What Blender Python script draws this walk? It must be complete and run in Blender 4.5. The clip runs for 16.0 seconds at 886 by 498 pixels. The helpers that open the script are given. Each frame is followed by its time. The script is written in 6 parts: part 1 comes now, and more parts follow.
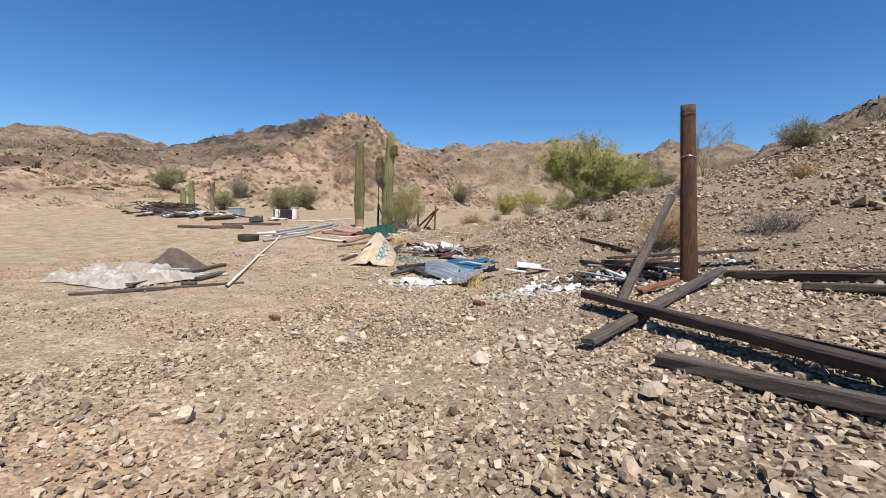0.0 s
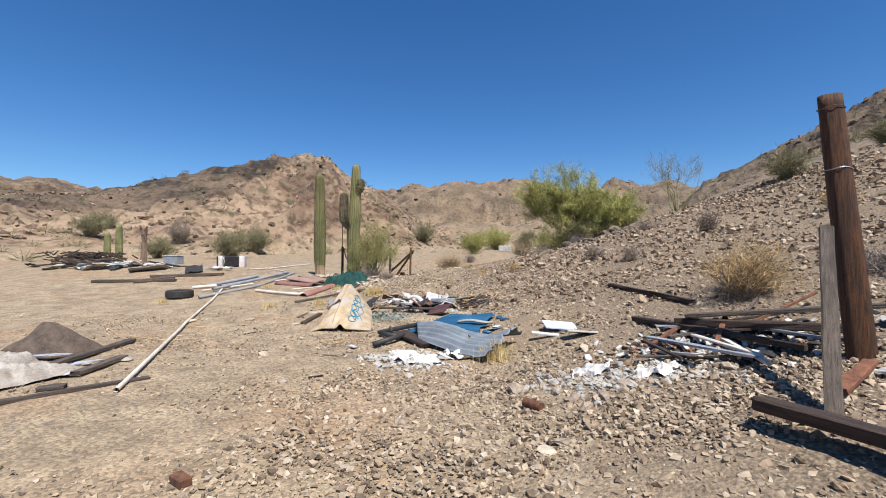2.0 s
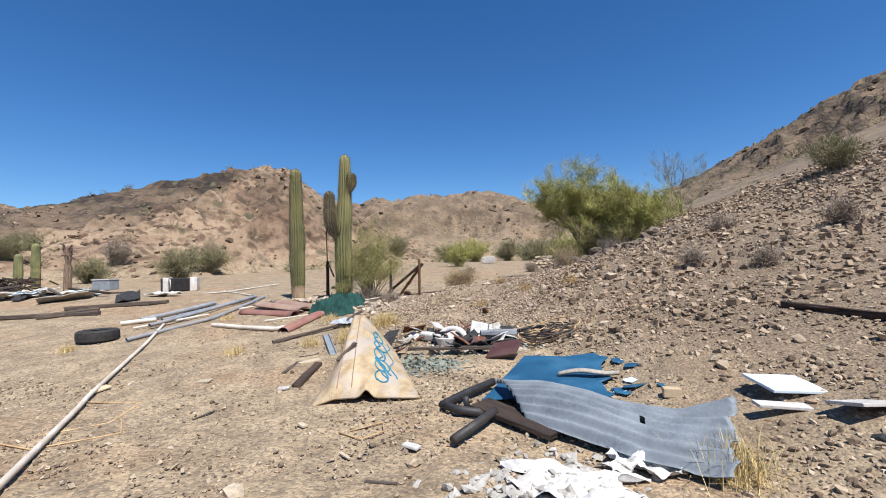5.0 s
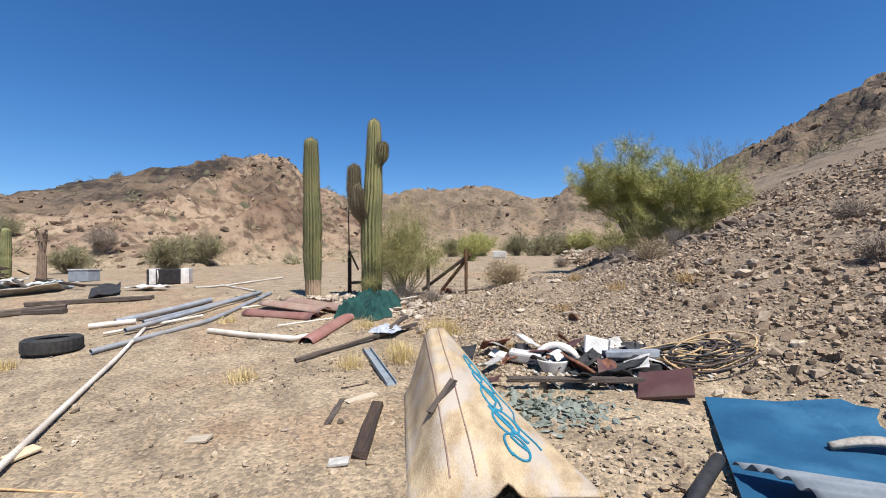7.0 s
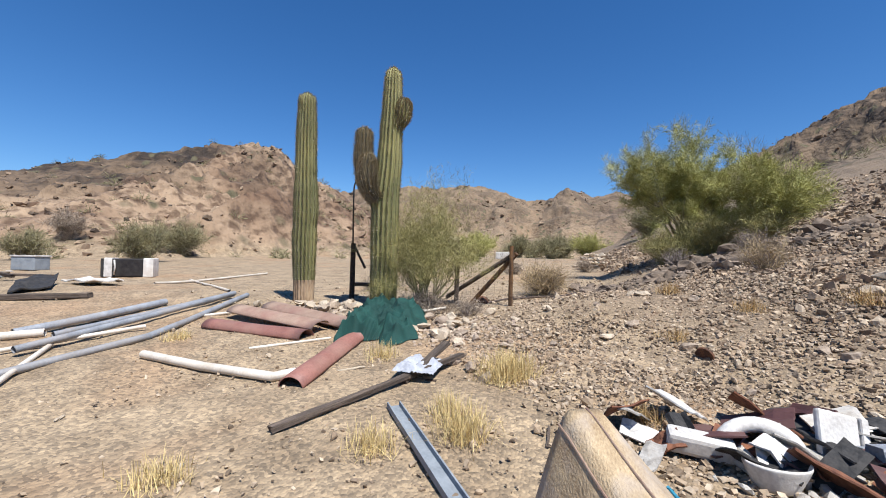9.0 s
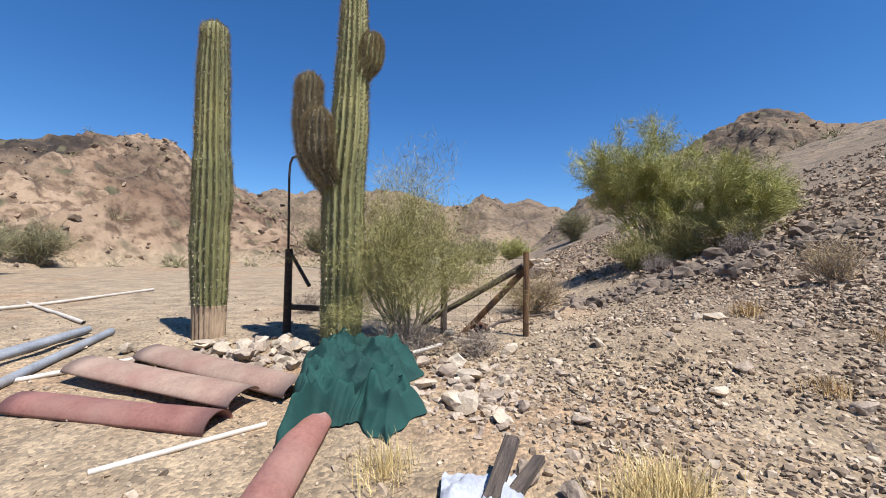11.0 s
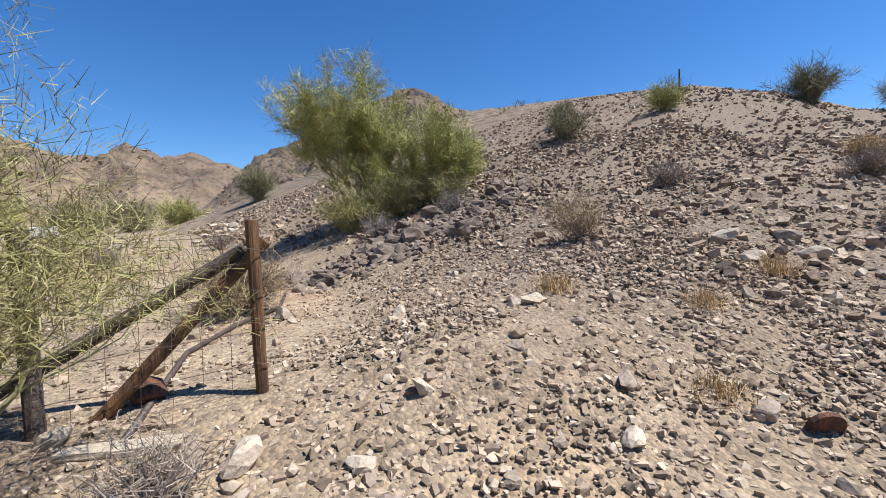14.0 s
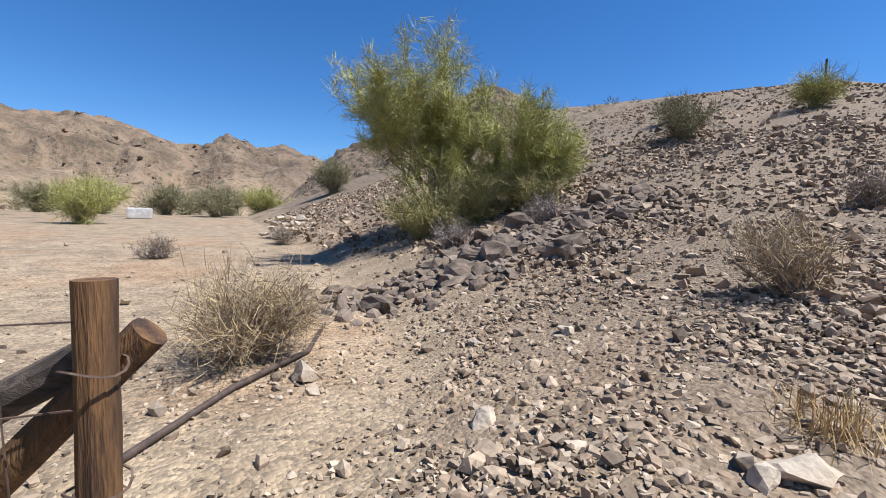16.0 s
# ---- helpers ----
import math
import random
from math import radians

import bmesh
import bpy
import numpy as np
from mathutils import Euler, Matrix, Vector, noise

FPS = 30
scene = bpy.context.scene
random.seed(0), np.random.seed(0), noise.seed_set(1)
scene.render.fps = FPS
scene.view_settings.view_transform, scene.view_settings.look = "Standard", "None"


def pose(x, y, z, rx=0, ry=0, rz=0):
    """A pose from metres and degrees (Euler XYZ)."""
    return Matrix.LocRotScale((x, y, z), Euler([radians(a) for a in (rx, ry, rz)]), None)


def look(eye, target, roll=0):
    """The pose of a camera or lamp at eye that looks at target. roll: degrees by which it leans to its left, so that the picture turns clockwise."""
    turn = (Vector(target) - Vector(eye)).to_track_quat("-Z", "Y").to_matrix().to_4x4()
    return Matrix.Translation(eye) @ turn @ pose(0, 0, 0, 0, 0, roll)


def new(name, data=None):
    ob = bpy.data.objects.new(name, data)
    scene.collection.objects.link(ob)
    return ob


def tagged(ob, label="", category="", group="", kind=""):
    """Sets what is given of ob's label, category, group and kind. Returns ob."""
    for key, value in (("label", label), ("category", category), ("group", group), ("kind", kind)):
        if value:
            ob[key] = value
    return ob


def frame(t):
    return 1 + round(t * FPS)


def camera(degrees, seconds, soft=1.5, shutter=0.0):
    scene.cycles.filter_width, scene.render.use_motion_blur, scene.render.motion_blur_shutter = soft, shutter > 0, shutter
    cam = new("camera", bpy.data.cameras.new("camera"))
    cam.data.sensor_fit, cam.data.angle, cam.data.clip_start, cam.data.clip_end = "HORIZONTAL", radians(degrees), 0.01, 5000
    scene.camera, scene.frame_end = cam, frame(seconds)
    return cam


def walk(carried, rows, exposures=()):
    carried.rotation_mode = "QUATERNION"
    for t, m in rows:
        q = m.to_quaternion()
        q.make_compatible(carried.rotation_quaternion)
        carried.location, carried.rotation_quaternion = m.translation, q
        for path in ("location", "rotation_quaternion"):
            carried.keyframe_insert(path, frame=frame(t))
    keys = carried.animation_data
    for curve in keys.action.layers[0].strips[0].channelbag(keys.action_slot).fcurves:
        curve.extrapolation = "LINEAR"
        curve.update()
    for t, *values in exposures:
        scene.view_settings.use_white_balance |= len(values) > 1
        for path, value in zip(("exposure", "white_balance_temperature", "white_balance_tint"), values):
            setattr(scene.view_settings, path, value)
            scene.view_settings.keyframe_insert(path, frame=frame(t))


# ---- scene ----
cam = camera(92.6, 16.0, 1.0)
PATH = [
    (0, (8.642, 3.221, 1.592), (7.777, 5.016, 1.42), 1.8),
    (0.5, (8.166, 3.665, 1.576), (7.296, 5.459, 1.424), 1.3),
    (1, (7.736, 4.176, 1.549), (6.922, 6.002, 1.472), 0.7),
    (1.5, (7.328, 4.72, 1.63), (6.58, 6.575, 1.61), 0.3),
    (2, (6.836, 5.241, 1.695), (6.149, 7.119, 1.711), 0.1),
    (2.5, (6.311, 5.679, 1.695), (5.674, 7.575, 1.736), -0.2),
    (3, (5.811, 6.1, 1.708), (5.211, 8.008, 1.768), -0.6),
    (3.2, (5.609, 6.288, 1.695), (5.025, 8.2, 1.761), -0.7),
    (5.3, (3.794, 8.371, 1.67), (3.273, 10.301, 1.748), -1.7),
    (5.5, (3.565, 8.598, 1.672), (3.038, 10.526, 1.747), -1.5),
    (6, (3.085, 9.061, 1.662), (2.551, 10.987, 1.729), -1.2),
    (6.5, (2.606, 9.555, 1.658), (2.083, 11.484, 1.719), -1.1),
    (7, (2.12, 10.019, 1.628), (1.622, 11.955, 1.681), -0.9),
    (7.5, (1.765, 10.538, 1.609), (1.277, 12.477, 1.668), -0.4),
    (8, (1.381, 11.162, 1.611), (0.882, 13.098, 1.673), 0.6),
    (8.2, (1.227, 11.39, 1.608), (0.72, 13.323, 1.676), 1.0),
    (10.3, (-0.323, 13.841, 1.636), (-0.541, 15.829, 1.656), 0.6),
    (10.5, (-0.487, 14.043, 1.656), (-0.656, 16.035, 1.679), 0.5),
    (11, (-0.766, 14.552, 1.695), (-0.834, 16.55, 1.775), 0.4),
    (11.5, (-0.972, 15.073, 1.714), (-0.815, 17.066, 1.771), -0.5),
    (12, (-0.999, 15.484, 1.741), (-0.443, 17.404, 1.703), -0.7),
    (12.5, (-0.86, 15.94, 1.728), (-0.064, 17.773, 1.631), -1.3),
    (13, (-0.843, 16.417, 1.748), (0.119, 18.167, 1.647), -2.2),
    (13.5, (-0.832, 16.85, 1.825), (0.309, 18.489, 1.711), -2.4),
    (14, (-0.632, 17.267, 1.83), (0.634, 18.809, 1.696), -2.4),
    (14.5, (-0.437, 17.697, 1.796), (0.905, 19.172, 1.637), -1.9),
    (15, (-0.211, 18.148, 1.904), (1.142, 19.61, 1.731), -1.1),
    (15.5, (0.175, 18.543, 1.931), (1.441, 20.083, 1.769), 1.3),
    (16, (0.303, 18.925, 2.013), (1.302, 20.652, 1.879), 1.1),
]
walk(cam, [(t, look(e, g, r)) for t, e, g, r in PATH], [(0.0, 0.54, 6200, 10), (3.0, 0.53, 6100, 10), (9.0, 0.58, 6050, 10.5), (12.5, 0.68, 5950, 11.5), (16.0, 0.66, 5850, 11)])

# ---- world and sun ----
SUN_BEARING, SUN_ELEV = 136.0, 61.0
world = bpy.data.worlds.new("sky")
scene.world = world
world.use_nodes = True
wn = world.node_tree
sky = wn.nodes.new("ShaderNodeTexSky")
sky.sky_type = 'NISHITA'
sky.sun_disc = False
sky.sun_elevation = radians(SUN_ELEV)
sky.sun_rotation = radians(SUN_BEARING)
sky.altitude = 600
sky.air_density, sky.dust_density, sky.ozone_density = 1.0, 0.0, 5.0
bg = wn.nodes["Background"]
bg.inputs["Strength"].default_value = 0.085
deep = wn.nodes.new("ShaderNodeHueSaturation")
deep.inputs["Saturation"].default_value = 1.22
deep.inputs["Hue"].default_value = 0.503
wn.links.new(sky.outputs["Color"], deep.inputs["Color"])
wn.links.new(deep.outputs["Color"], bg.inputs["Color"])
sun = new("sun", bpy.data.lights.new("sun", 'SUN'))
sun.data.energy, sun.data.angle, sun.data.color = 5.0, radians(0.53), (1.0, 0.95, 0.87)
_sb, _se = radians(SUN_BEARING), radians(SUN_ELEV)
sun.matrix_world = look((math.sin(_sb) * 80, math.cos(_sb) * 80, math.tan(_se) * 80), (0, 0, 0))

# ---- materials ----


def material(name, a, b, scale=6.0, rough=0.85, bump=0.3, metal=0.0, fine=40.0, stretch=(1, 1, 1), c=None, cscale=1.5, camt=0.55, bdist=0.02):
    """Two-scale mottled surface: a to b by grain, c as large stains."""
    m = bpy.data.materials.new(name)
    m.use_nodes = True
    t = m.node_tree
    n, l = t.nodes, t.links
    bs = n["Principled BSDF"]
    bs.inputs["Roughness"].default_value = rough
    bs.inputs["Metallic"].default_value = metal
    tc = n.new("ShaderNodeTexCoord")
    mp = n.new("ShaderNodeMapping")
    mp.inputs["Scale"].default_value = stretch
    l.new(tc.outputs["Object"], mp.inputs["Vector"])
    n1 = n.new("ShaderNodeTexNoise")
    n1.inputs["Scale"].default_value = scale
    n1.inputs["Detail"].default_value = 6
    n2 = n.new("ShaderNodeTexNoise")
    n2.inputs["Scale"].default_value = fine
    n2.inputs["Detail"].default_value = 4
    for q in (n1, n2):
        l.new(mp.outputs["Vector"], q.inputs["Vector"])
    ad = n.new("ShaderNodeMath")
    ad.operation = 'MULTIPLY_ADD'
    l.new(n2.outputs["Fac"], ad.inputs[0])
    ad.inputs[1].default_value = 0.6
    l.new(n1.outputs["Fac"], ad.inputs[2])
    rp = n.new("ShaderNodeValToRGB")
    rp.color_ramp.elements[0].position, rp.color_ramp.elements[0].color = 0.55, (*a, 1)
    rp.color_ramp.elements[1].position, rp.color_ramp.elements[1].color = 1.0, (*b, 1)
    l.new(ad.outputs[0], rp.inputs["Fac"])
    out = rp.outputs["Color"]
    if c:
        n3 = n.new("ShaderNodeTexNoise")
        n3.inputs["Scale"].default_value = cscale
        n3.inputs["Detail"].default_value = 5
        l.new(mp.outputs["Vector"], n3.inputs["Vector"])
        r3 = n.new("ShaderNodeValToRGB")
        r3.color_ramp.elements[0].position, r3.color_ramp.elements[1].position = 0.48, 0.62
        r3.color_ramp.elements[1].color = (camt, camt, camt, 1)
        l.new(n3.outputs["Fac"], r3.inputs["Fac"])
        mx = n.new("ShaderNodeMixRGB")
        l.new(r3.outputs["Color"], mx.inputs["Fac"])
        l.new(out, mx.inputs["Color1"])
        mx.inputs["Color2"].default_value = (*c, 1)
        out = mx.outputs["Color"]
    oi = n.new("ShaderNodeObjectInfo")
    hs = n.new("ShaderNodeHueSaturation")
    vm = n.new("ShaderNodeMapRange")
    vm.inputs["To Min"].default_value, vm.inputs["To Max"].default_value = 0.85, 1.15
    l.new(oi.outputs["Random"], vm.inputs["Value"])
    l.new(vm.outputs["Result"], hs.inputs["Value"])
    l.new(out, hs.inputs["Color"])
    l.new(hs.outputs["Color"], bs.inputs["Base Color"])
    if bump:
        bp = n.new("ShaderNodeBump")
        bp.inputs["Strength"].default_value = bump
        bp.inputs["Distance"].default_value = bdist
        l.new(ad.outputs[0], bp.inputs["Height"])
        l.new(bp.outputs["Normal"], bs.inputs["Normal"])
    return m


def island_material(name, cols, rough=0.9, bump=0.35, scale=25.0):
    """Stones and leaves: each loose piece takes its own colour from the ramp."""
    m = bpy.data.materials.new(name)
    m.use_nodes = True
    t = m.node_tree
    n, l = t.nodes, t.links
    bs = n["Principled BSDF"]
    bs.inputs["Roughness"].default_value = rough
    g = n.new("ShaderNodeNewGeometry")
    rp = n.new("ShaderNodeValToRGB")
    e = rp.color_ramp.elements
    while len(e) < len(cols):
        e.new(0.5)
    for i, col in enumerate(cols):
        e[i].position = i / (len(cols) - 1)
        e[i].color = (*col, 1)
    l.new(g.outputs["Random Per Island"], rp.inputs["Fac"])
    tc = n.new("ShaderNodeTexCoord")
    nz = n.new("ShaderNodeTexNoise")
    nz.inputs["Scale"].default_value = scale
    nz.inputs["Detail"].default_value = 5
    l.new(tc.outputs["Object"], nz.inputs["Vector"])
    mr = n.new("ShaderNodeMapRange")
    mr.inputs["From Min"].default_value, mr.inputs["From Max"].default_value = 0.3, 0.7
    mr.inputs["To Min"].default_value, mr.inputs["To Max"].default_value = 0.72, 1.2
    l.new(nz.outputs["Fac"], mr.inputs["Value"])
    hs = n.new("ShaderNodeHueSaturation")
    l.new(mr.outputs["Result"], hs.inputs["Value"])
    l.new(rp.outputs["Color"], hs.inputs["Color"])
    l.new(hs.outputs["Color"], bs.inputs["Base Color"])
    if bump:
        bp = n.new("ShaderNodeBump")
        bp.inputs["Strength"].default_value = bump
        bp.inputs["Distance"].default_value = 0.02
        l.new(nz.outputs["Fac"], bp.inputs["Height"])
        l.new(bp.outputs["Normal"], bs.inputs["Normal"])
    return m


def ground_material():
    """Desert pavement: sand and gravel grains; slope tones from the terrain's own attributes."""
    m = bpy.data.materials.new("desert_ground")
    m.use_nodes = True
    t = m.node_tree
    n, l = t.nodes, t.links
    bs = n["Principled BSDF"]
    bs.inputs["Roughness"].default_value = 0.95
    tc = n.new("ShaderNodeTexCoord")

    def noise_tex(scale, detail=6):
        q = n.new("ShaderNodeTexNoise")
        q.inputs["Scale"].default_value = scale
        q.inputs["Detail"].default_value = detail
        l.new(tc.outputs["Object"], q.inputs["Vector"])
        return q.outputs["Fac"]

    def ramp(fac, p0, c0, p1, c1):
        r = n.new("ShaderNodeValToRGB")
        e = r.color_ramp.elements
        e[0].position, e[0].color, e[1].position, e[1].color = p0, (*c0, 1), p1, (*c1, 1)
        l.new(fac, r.inputs["Fac"])
        return r.outputs["Color"]

    def mix(fac, c1, c2):
        x = n.new("ShaderNodeMixRGB")
        l.new(fac, x.inputs["Fac"])
        l.new(c1, x.inputs["Color1"])
        l.new(c2, x.inputs["Color2"])
        return x.outputs["Color"]

    def attr(name):
        q = n.new("ShaderNodeAttribute")
        q.attribute_name = name
        return q.outputs["Fac"]

    big, mid, fine = noise_tex(0.35), noise_tex(2.2), noise_tex(30.0)
    sand = ramp(mid, 0.35, (0.24, 0.178, 0.112), 0.68, (0.385, 0.293, 0.188))
    orange = ramp(mid, 0.35, (0.275, 0.178, 0.102), 0.7, (0.385, 0.265, 0.158))
    patch = ramp(big, 0.52, (0, 0, 0), 0.66, (1, 1, 1))
    col = mix(patch, sand, orange)
    vo = n.new("ShaderNodeTexVoronoi")
    vo.inputs["Scale"].default_value = 34.0
    l.new(tc.outputs["Object"], vo.inputs["Vector"])
    peb = n.new("ShaderNodeMixRGB")
    peb.blend_type = 'MULTIPLY'
    sv = n.new("ShaderNodeSeparateColor")
    l.new(vo.outputs["Color"], sv.inputs["Color"])
    grain = ramp(sv.outputs["Red"], 0.0, (0.42, 0.42, 0.43), 1.0, (1.42, 1.38, 1.3))
    peb.inputs["Fac"].default_value = 0.75
    l.new(col, peb.inputs["Color1"])
    l.new(grain, peb.inputs["Color2"])
    col = peb.outputs["Color"]
    slope_c = ramp(fine, 0.35, (0.095, 0.067, 0.042), 0.65, (0.27, 0.198, 0.128))
    col = mix(attr("scree"), col, slope_c)
    hill_n = noise_tex(0.09, 10)
    hill_f = noise_tex(0.8, 10)
    pink = ramp(hill_n, 0.38, (0.17, 0.100, 0.058), 0.6, (0.37, 0.262, 0.165))
    pink2 = ramp(hill_f, 0.38, (0.22, 0.16, 0.13), 0.53, (1, 1, 1))
    px = n.new("ShaderNodeMixRGB")
    px.blend_type = 'MULTIPLY'
    px.inputs["Fac"].default_value = 0.8
    l.new(pink, px.inputs["Color1"])
    l.new(pink2, px.inputs["Color2"])
    col = mix(attr("pink"), col, px.outputs["Color"])
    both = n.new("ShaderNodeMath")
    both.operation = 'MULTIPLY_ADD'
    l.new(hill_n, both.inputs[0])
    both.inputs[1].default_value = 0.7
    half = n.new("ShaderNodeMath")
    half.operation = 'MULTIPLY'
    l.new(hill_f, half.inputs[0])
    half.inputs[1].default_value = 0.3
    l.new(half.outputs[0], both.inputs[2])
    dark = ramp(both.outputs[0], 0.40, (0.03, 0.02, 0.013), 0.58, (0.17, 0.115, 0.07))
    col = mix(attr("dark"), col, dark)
    # scrub dots on the far slopes
    v2 = n.new("ShaderNodeTexVoronoi")
    v2.inputs["Scale"].default_value = 0.3
    l.new(tc.outputs["Object"], v2.inputs["Vector"])
    dots = ramp(v2.outputs["Distance"], 0.16, (1, 1, 1), 0.27, (0, 0, 0))
    dm = n.new("ShaderNodeMath")
    dm.operation = 'MULTIPLY'
    l.new(dots, dm.inputs[0])
    l.new(attr("far"), dm.inputs[1])
    scrub = n.new("ShaderNodeRGB")
    scrub.outputs[0].default_value = (0.10, 0.085, 0.045, 1)
    col = mix(dm.outputs[0], col, scrub.outputs[0])
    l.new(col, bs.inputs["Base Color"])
    h = n.new("ShaderNodeMath")
    h.operation = 'MULTIPLY_ADD'
    l.new(vo.outputs["Distance"], h.inputs[0])
    h.inputs[1].default_value = -0.7
    l.new(fine, h.inputs[2])
    bp = n.new("ShaderNodeBump")
    bp.inputs["Strength"].default_value = 0.65
    bp.inputs["Distance"].default_value = 0.03
    l.new(h.outputs[0], bp.inputs["Height"])
    b2 = n.new("ShaderNodeBump")
    b2.inputs["Strength"].default_value = 0.9
    l.new(attr("far"), b2.inputs["Distance"])
    l.new(hill_f, b2.inputs["Height"])
    l.new(bp.outputs["Normal"], b2.inputs["Normal"])
    l.new(b2.outputs["Normal"], bs.inputs["Normal"])
    return m


M_GROUND = ground_material()
M_GRAVEL = island_material("gravel", [(0.11, 0.078, 0.050), (0.29, 0.212, 0.138), (0.43, 0.33, 0.222), (0.18, 0.130, 0.086), (0.52, 0.415, 0.295), (0.32, 0.232, 0.150)])
M_SCREE = island_material("varnished_scree", [(0.090, 0.060, 0.038), (0.25, 0.172, 0.108), (0.375, 0.272, 0.176), (0.143, 0.097, 0.061), (0.45, 0.345, 0.236), (0.26, 0.177, 0.111)])
M_DARK_ROCK = material("varnished_rock", (0.055, 0.040, 0.028), (0.21, 0.155, 0.108), 7, 0.9, 0.6, c=(0.26, 0.20, 0.15), camt=0.5)
M_POST = material("split_post_wood", (0.035, 0.016, 0.008), (0.24, 0.12, 0.04), 4, 0.75, 0.6, stretch=(5, 5, 0.5), c=(0.022, 0.012, 0.008), camt=0.85, cscale=1.3)
M_ROCK = material("rock", (0.20, 0.145, 0.10), (0.42, 0.335, 0.25), 7, 0.9, 0.6, c=(0.22, 0.16, 0.12), camt=0.5)
M_PALE_ROCK = material("pale_rock", (0.33, 0.26, 0.185), (0.56, 0.47, 0.355), 6, 0.9, 0.6, c=(0.42, 0.30, 0.18), camt=0.5)
M_OLD_WOOD = material("weathered_wood", (0.045, 0.033, 0.025), (0.16, 0.12, 0.09), 5, 0.9, 0.6, stretch=(1, 12, 12), c=(0.035, 0.027, 0.022))
M_DARK_WOOD = material("creosoted_wood", (0.022, 0.014, 0.010), (0.085, 0.05, 0.03), 5, 0.8, 0.6, stretch=(1, 14, 14), c=(0.016, 0.012, 0.01))
M_POLE = material("pole_wood", (0.012, 0.006, 0.003), (0.15, 0.055, 0.014), 5, 0.75, 0.6, stretch=(14, 14, 0.8), c=(0.022, 0.012, 0.008), cscale=1.0)
M_RUST_POST = material("rusty_post", (0.07, 0.028, 0.014), (0.20, 0.085, 0.04), 9, 0.85, 0.5, stretch=(8, 8, 1), c=(0.03, 0.018, 0.012))
M_PLANK = material("pale_plank", (0.34, 0.27, 0.19), (0.52, 0.43, 0.31), 6, 0.85, 0.4, stretch=(1, 10, 10))
M_PVC = material("white_pvc", (0.46, 0.40, 0.32), (0.66, 0.60, 0.51), 4, 0.5, 0.1, c=(0.40, 0.33, 0.25))
M_GREY_PIPE = material("grey_pipe", (0.17, 0.18, 0.197), (0.29, 0.303, 0.322), 5, 0.55, 0.15, c=(0.33, 0.28, 0.23), camt=0.4)
M_BLACK_PIPE = material("black_pipe", (0.008, 0.008, 0.009), (0.035, 0.032, 0.03), 8, 0.6, 0.2, c=(0.07, 0.055, 0.045), camt=0.3)
M_RED_TIN = material("faded_red_gutter", (0.175, 0.072, 0.055), (0.27, 0.125, 0.095), 5, 0.6, 0.15, c=(0.27, 0.16, 0.12), camt=0.6)
M_BROWN_TIN = material("faded_brown_gutter", (0.22, 0.14, 0.10), (0.33, 0.23, 0.165), 5, 0.65, 0.15, c=(0.24, 0.11, 0.085), camt=0.5)
M_ZINC = material("galvanised_sheet", (0.15, 0.17, 0.19), (0.27, 0.295, 0.315), 4, 0.65, 0.15, metal=0.0, c=(0.22, 0.24, 0.255), camt=0.5, cscale=2.5)
M_BLUE = material("blue_board", (0.009, 0.056, 0.115), (0.017, 0.088, 0.165), 3, 0.55, 0.1, c=(0.06, 0.17, 0.26), camt=0.35)
M_GREEN = material("green_cloth", (0.002, 0.032, 0.026), (0.007, 0.065, 0.051), 4, 0.85, 0.35, fine=90)
M_FOAM = material("yellowed_foam", (0.33, 0.225, 0.12), (0.62, 0.47, 0.28), 5, 0.8, 0.6, c=(0.50, 0.43, 0.36), camt=0.8, cscale=2.6, fine=70, stretch=(1.6, 0.8, 1))
M_PAINT = material("teal_spray_paint", (0.012, 0.14, 0.23), (0.03, 0.24, 0.34), 20, 0.7, 0.0)
M_TYRE = material("tyre_rubber", (0.010, 0.010, 0.010), (0.035, 0.033, 0.031), 12, 0.85, 0.3, c=(0.08, 0.065, 0.05), camt=0.15)
M_WHITE = material("dusty_white", (0.44, 0.41, 0.37), (0.70, 0.67, 0.62), 5, 0.6, 0.2, c=(0.45, 0.38, 0.30), camt=0.5)
M_WHITE_BLUE = material("pale_blue_plastic", (0.48, 0.58, 0.64), (0.66, 0.74, 0.78), 4, 0.5, 0.1)
M_BLACK = material("soot_black", (0.008, 0.008, 0.009), (0.04, 0.036, 0.033), 10, 0.8, 0.3)
M_MAROON = material("maroon_panel", (0.065, 0.025, 0.022), (0.10, 0.042, 0.035), 5, 0.6, 0.15, c=(0.12, 0.07, 0.055))
M_RUST = material("rust", (0.085, 0.032, 0.018), (0.21, 0.085, 0.042), 9, 0.9, 0.5)
M_CABLE = material("tan_cable", (0.36, 0.22, 0.10), (0.58, 0.40, 0.20), 9, 0.6, 0.1)
M_CABLE_DARK = material("dark_cable", (0.04, 0.028, 0.022), (0.11, 0.075, 0.055), 9, 0.6, 0.1)
M_TARP = material("dirty_tarp", (0.20, 0.165, 0.13), (0.48, 0.43, 0.365), 5, 0.85, 0.3, c=(0.30, 0.24, 0.18), camt=0.7)
M_GREY_RAG = material("grey_rag", (0.24, 0.25, 0.275), (0.40, 0.41, 0.44), 9, 0.9, 0.4)
M_BURLAP = material("brown_cloth", (0.045, 0.032, 0.025), (0.14, 0.10, 0.072), 6, 0.95, 0.4)
M_CARDBOARD = material("tan_board", (0.44, 0.32, 0.19), (0.56, 0.43, 0.27), 4, 0.9, 0.2)
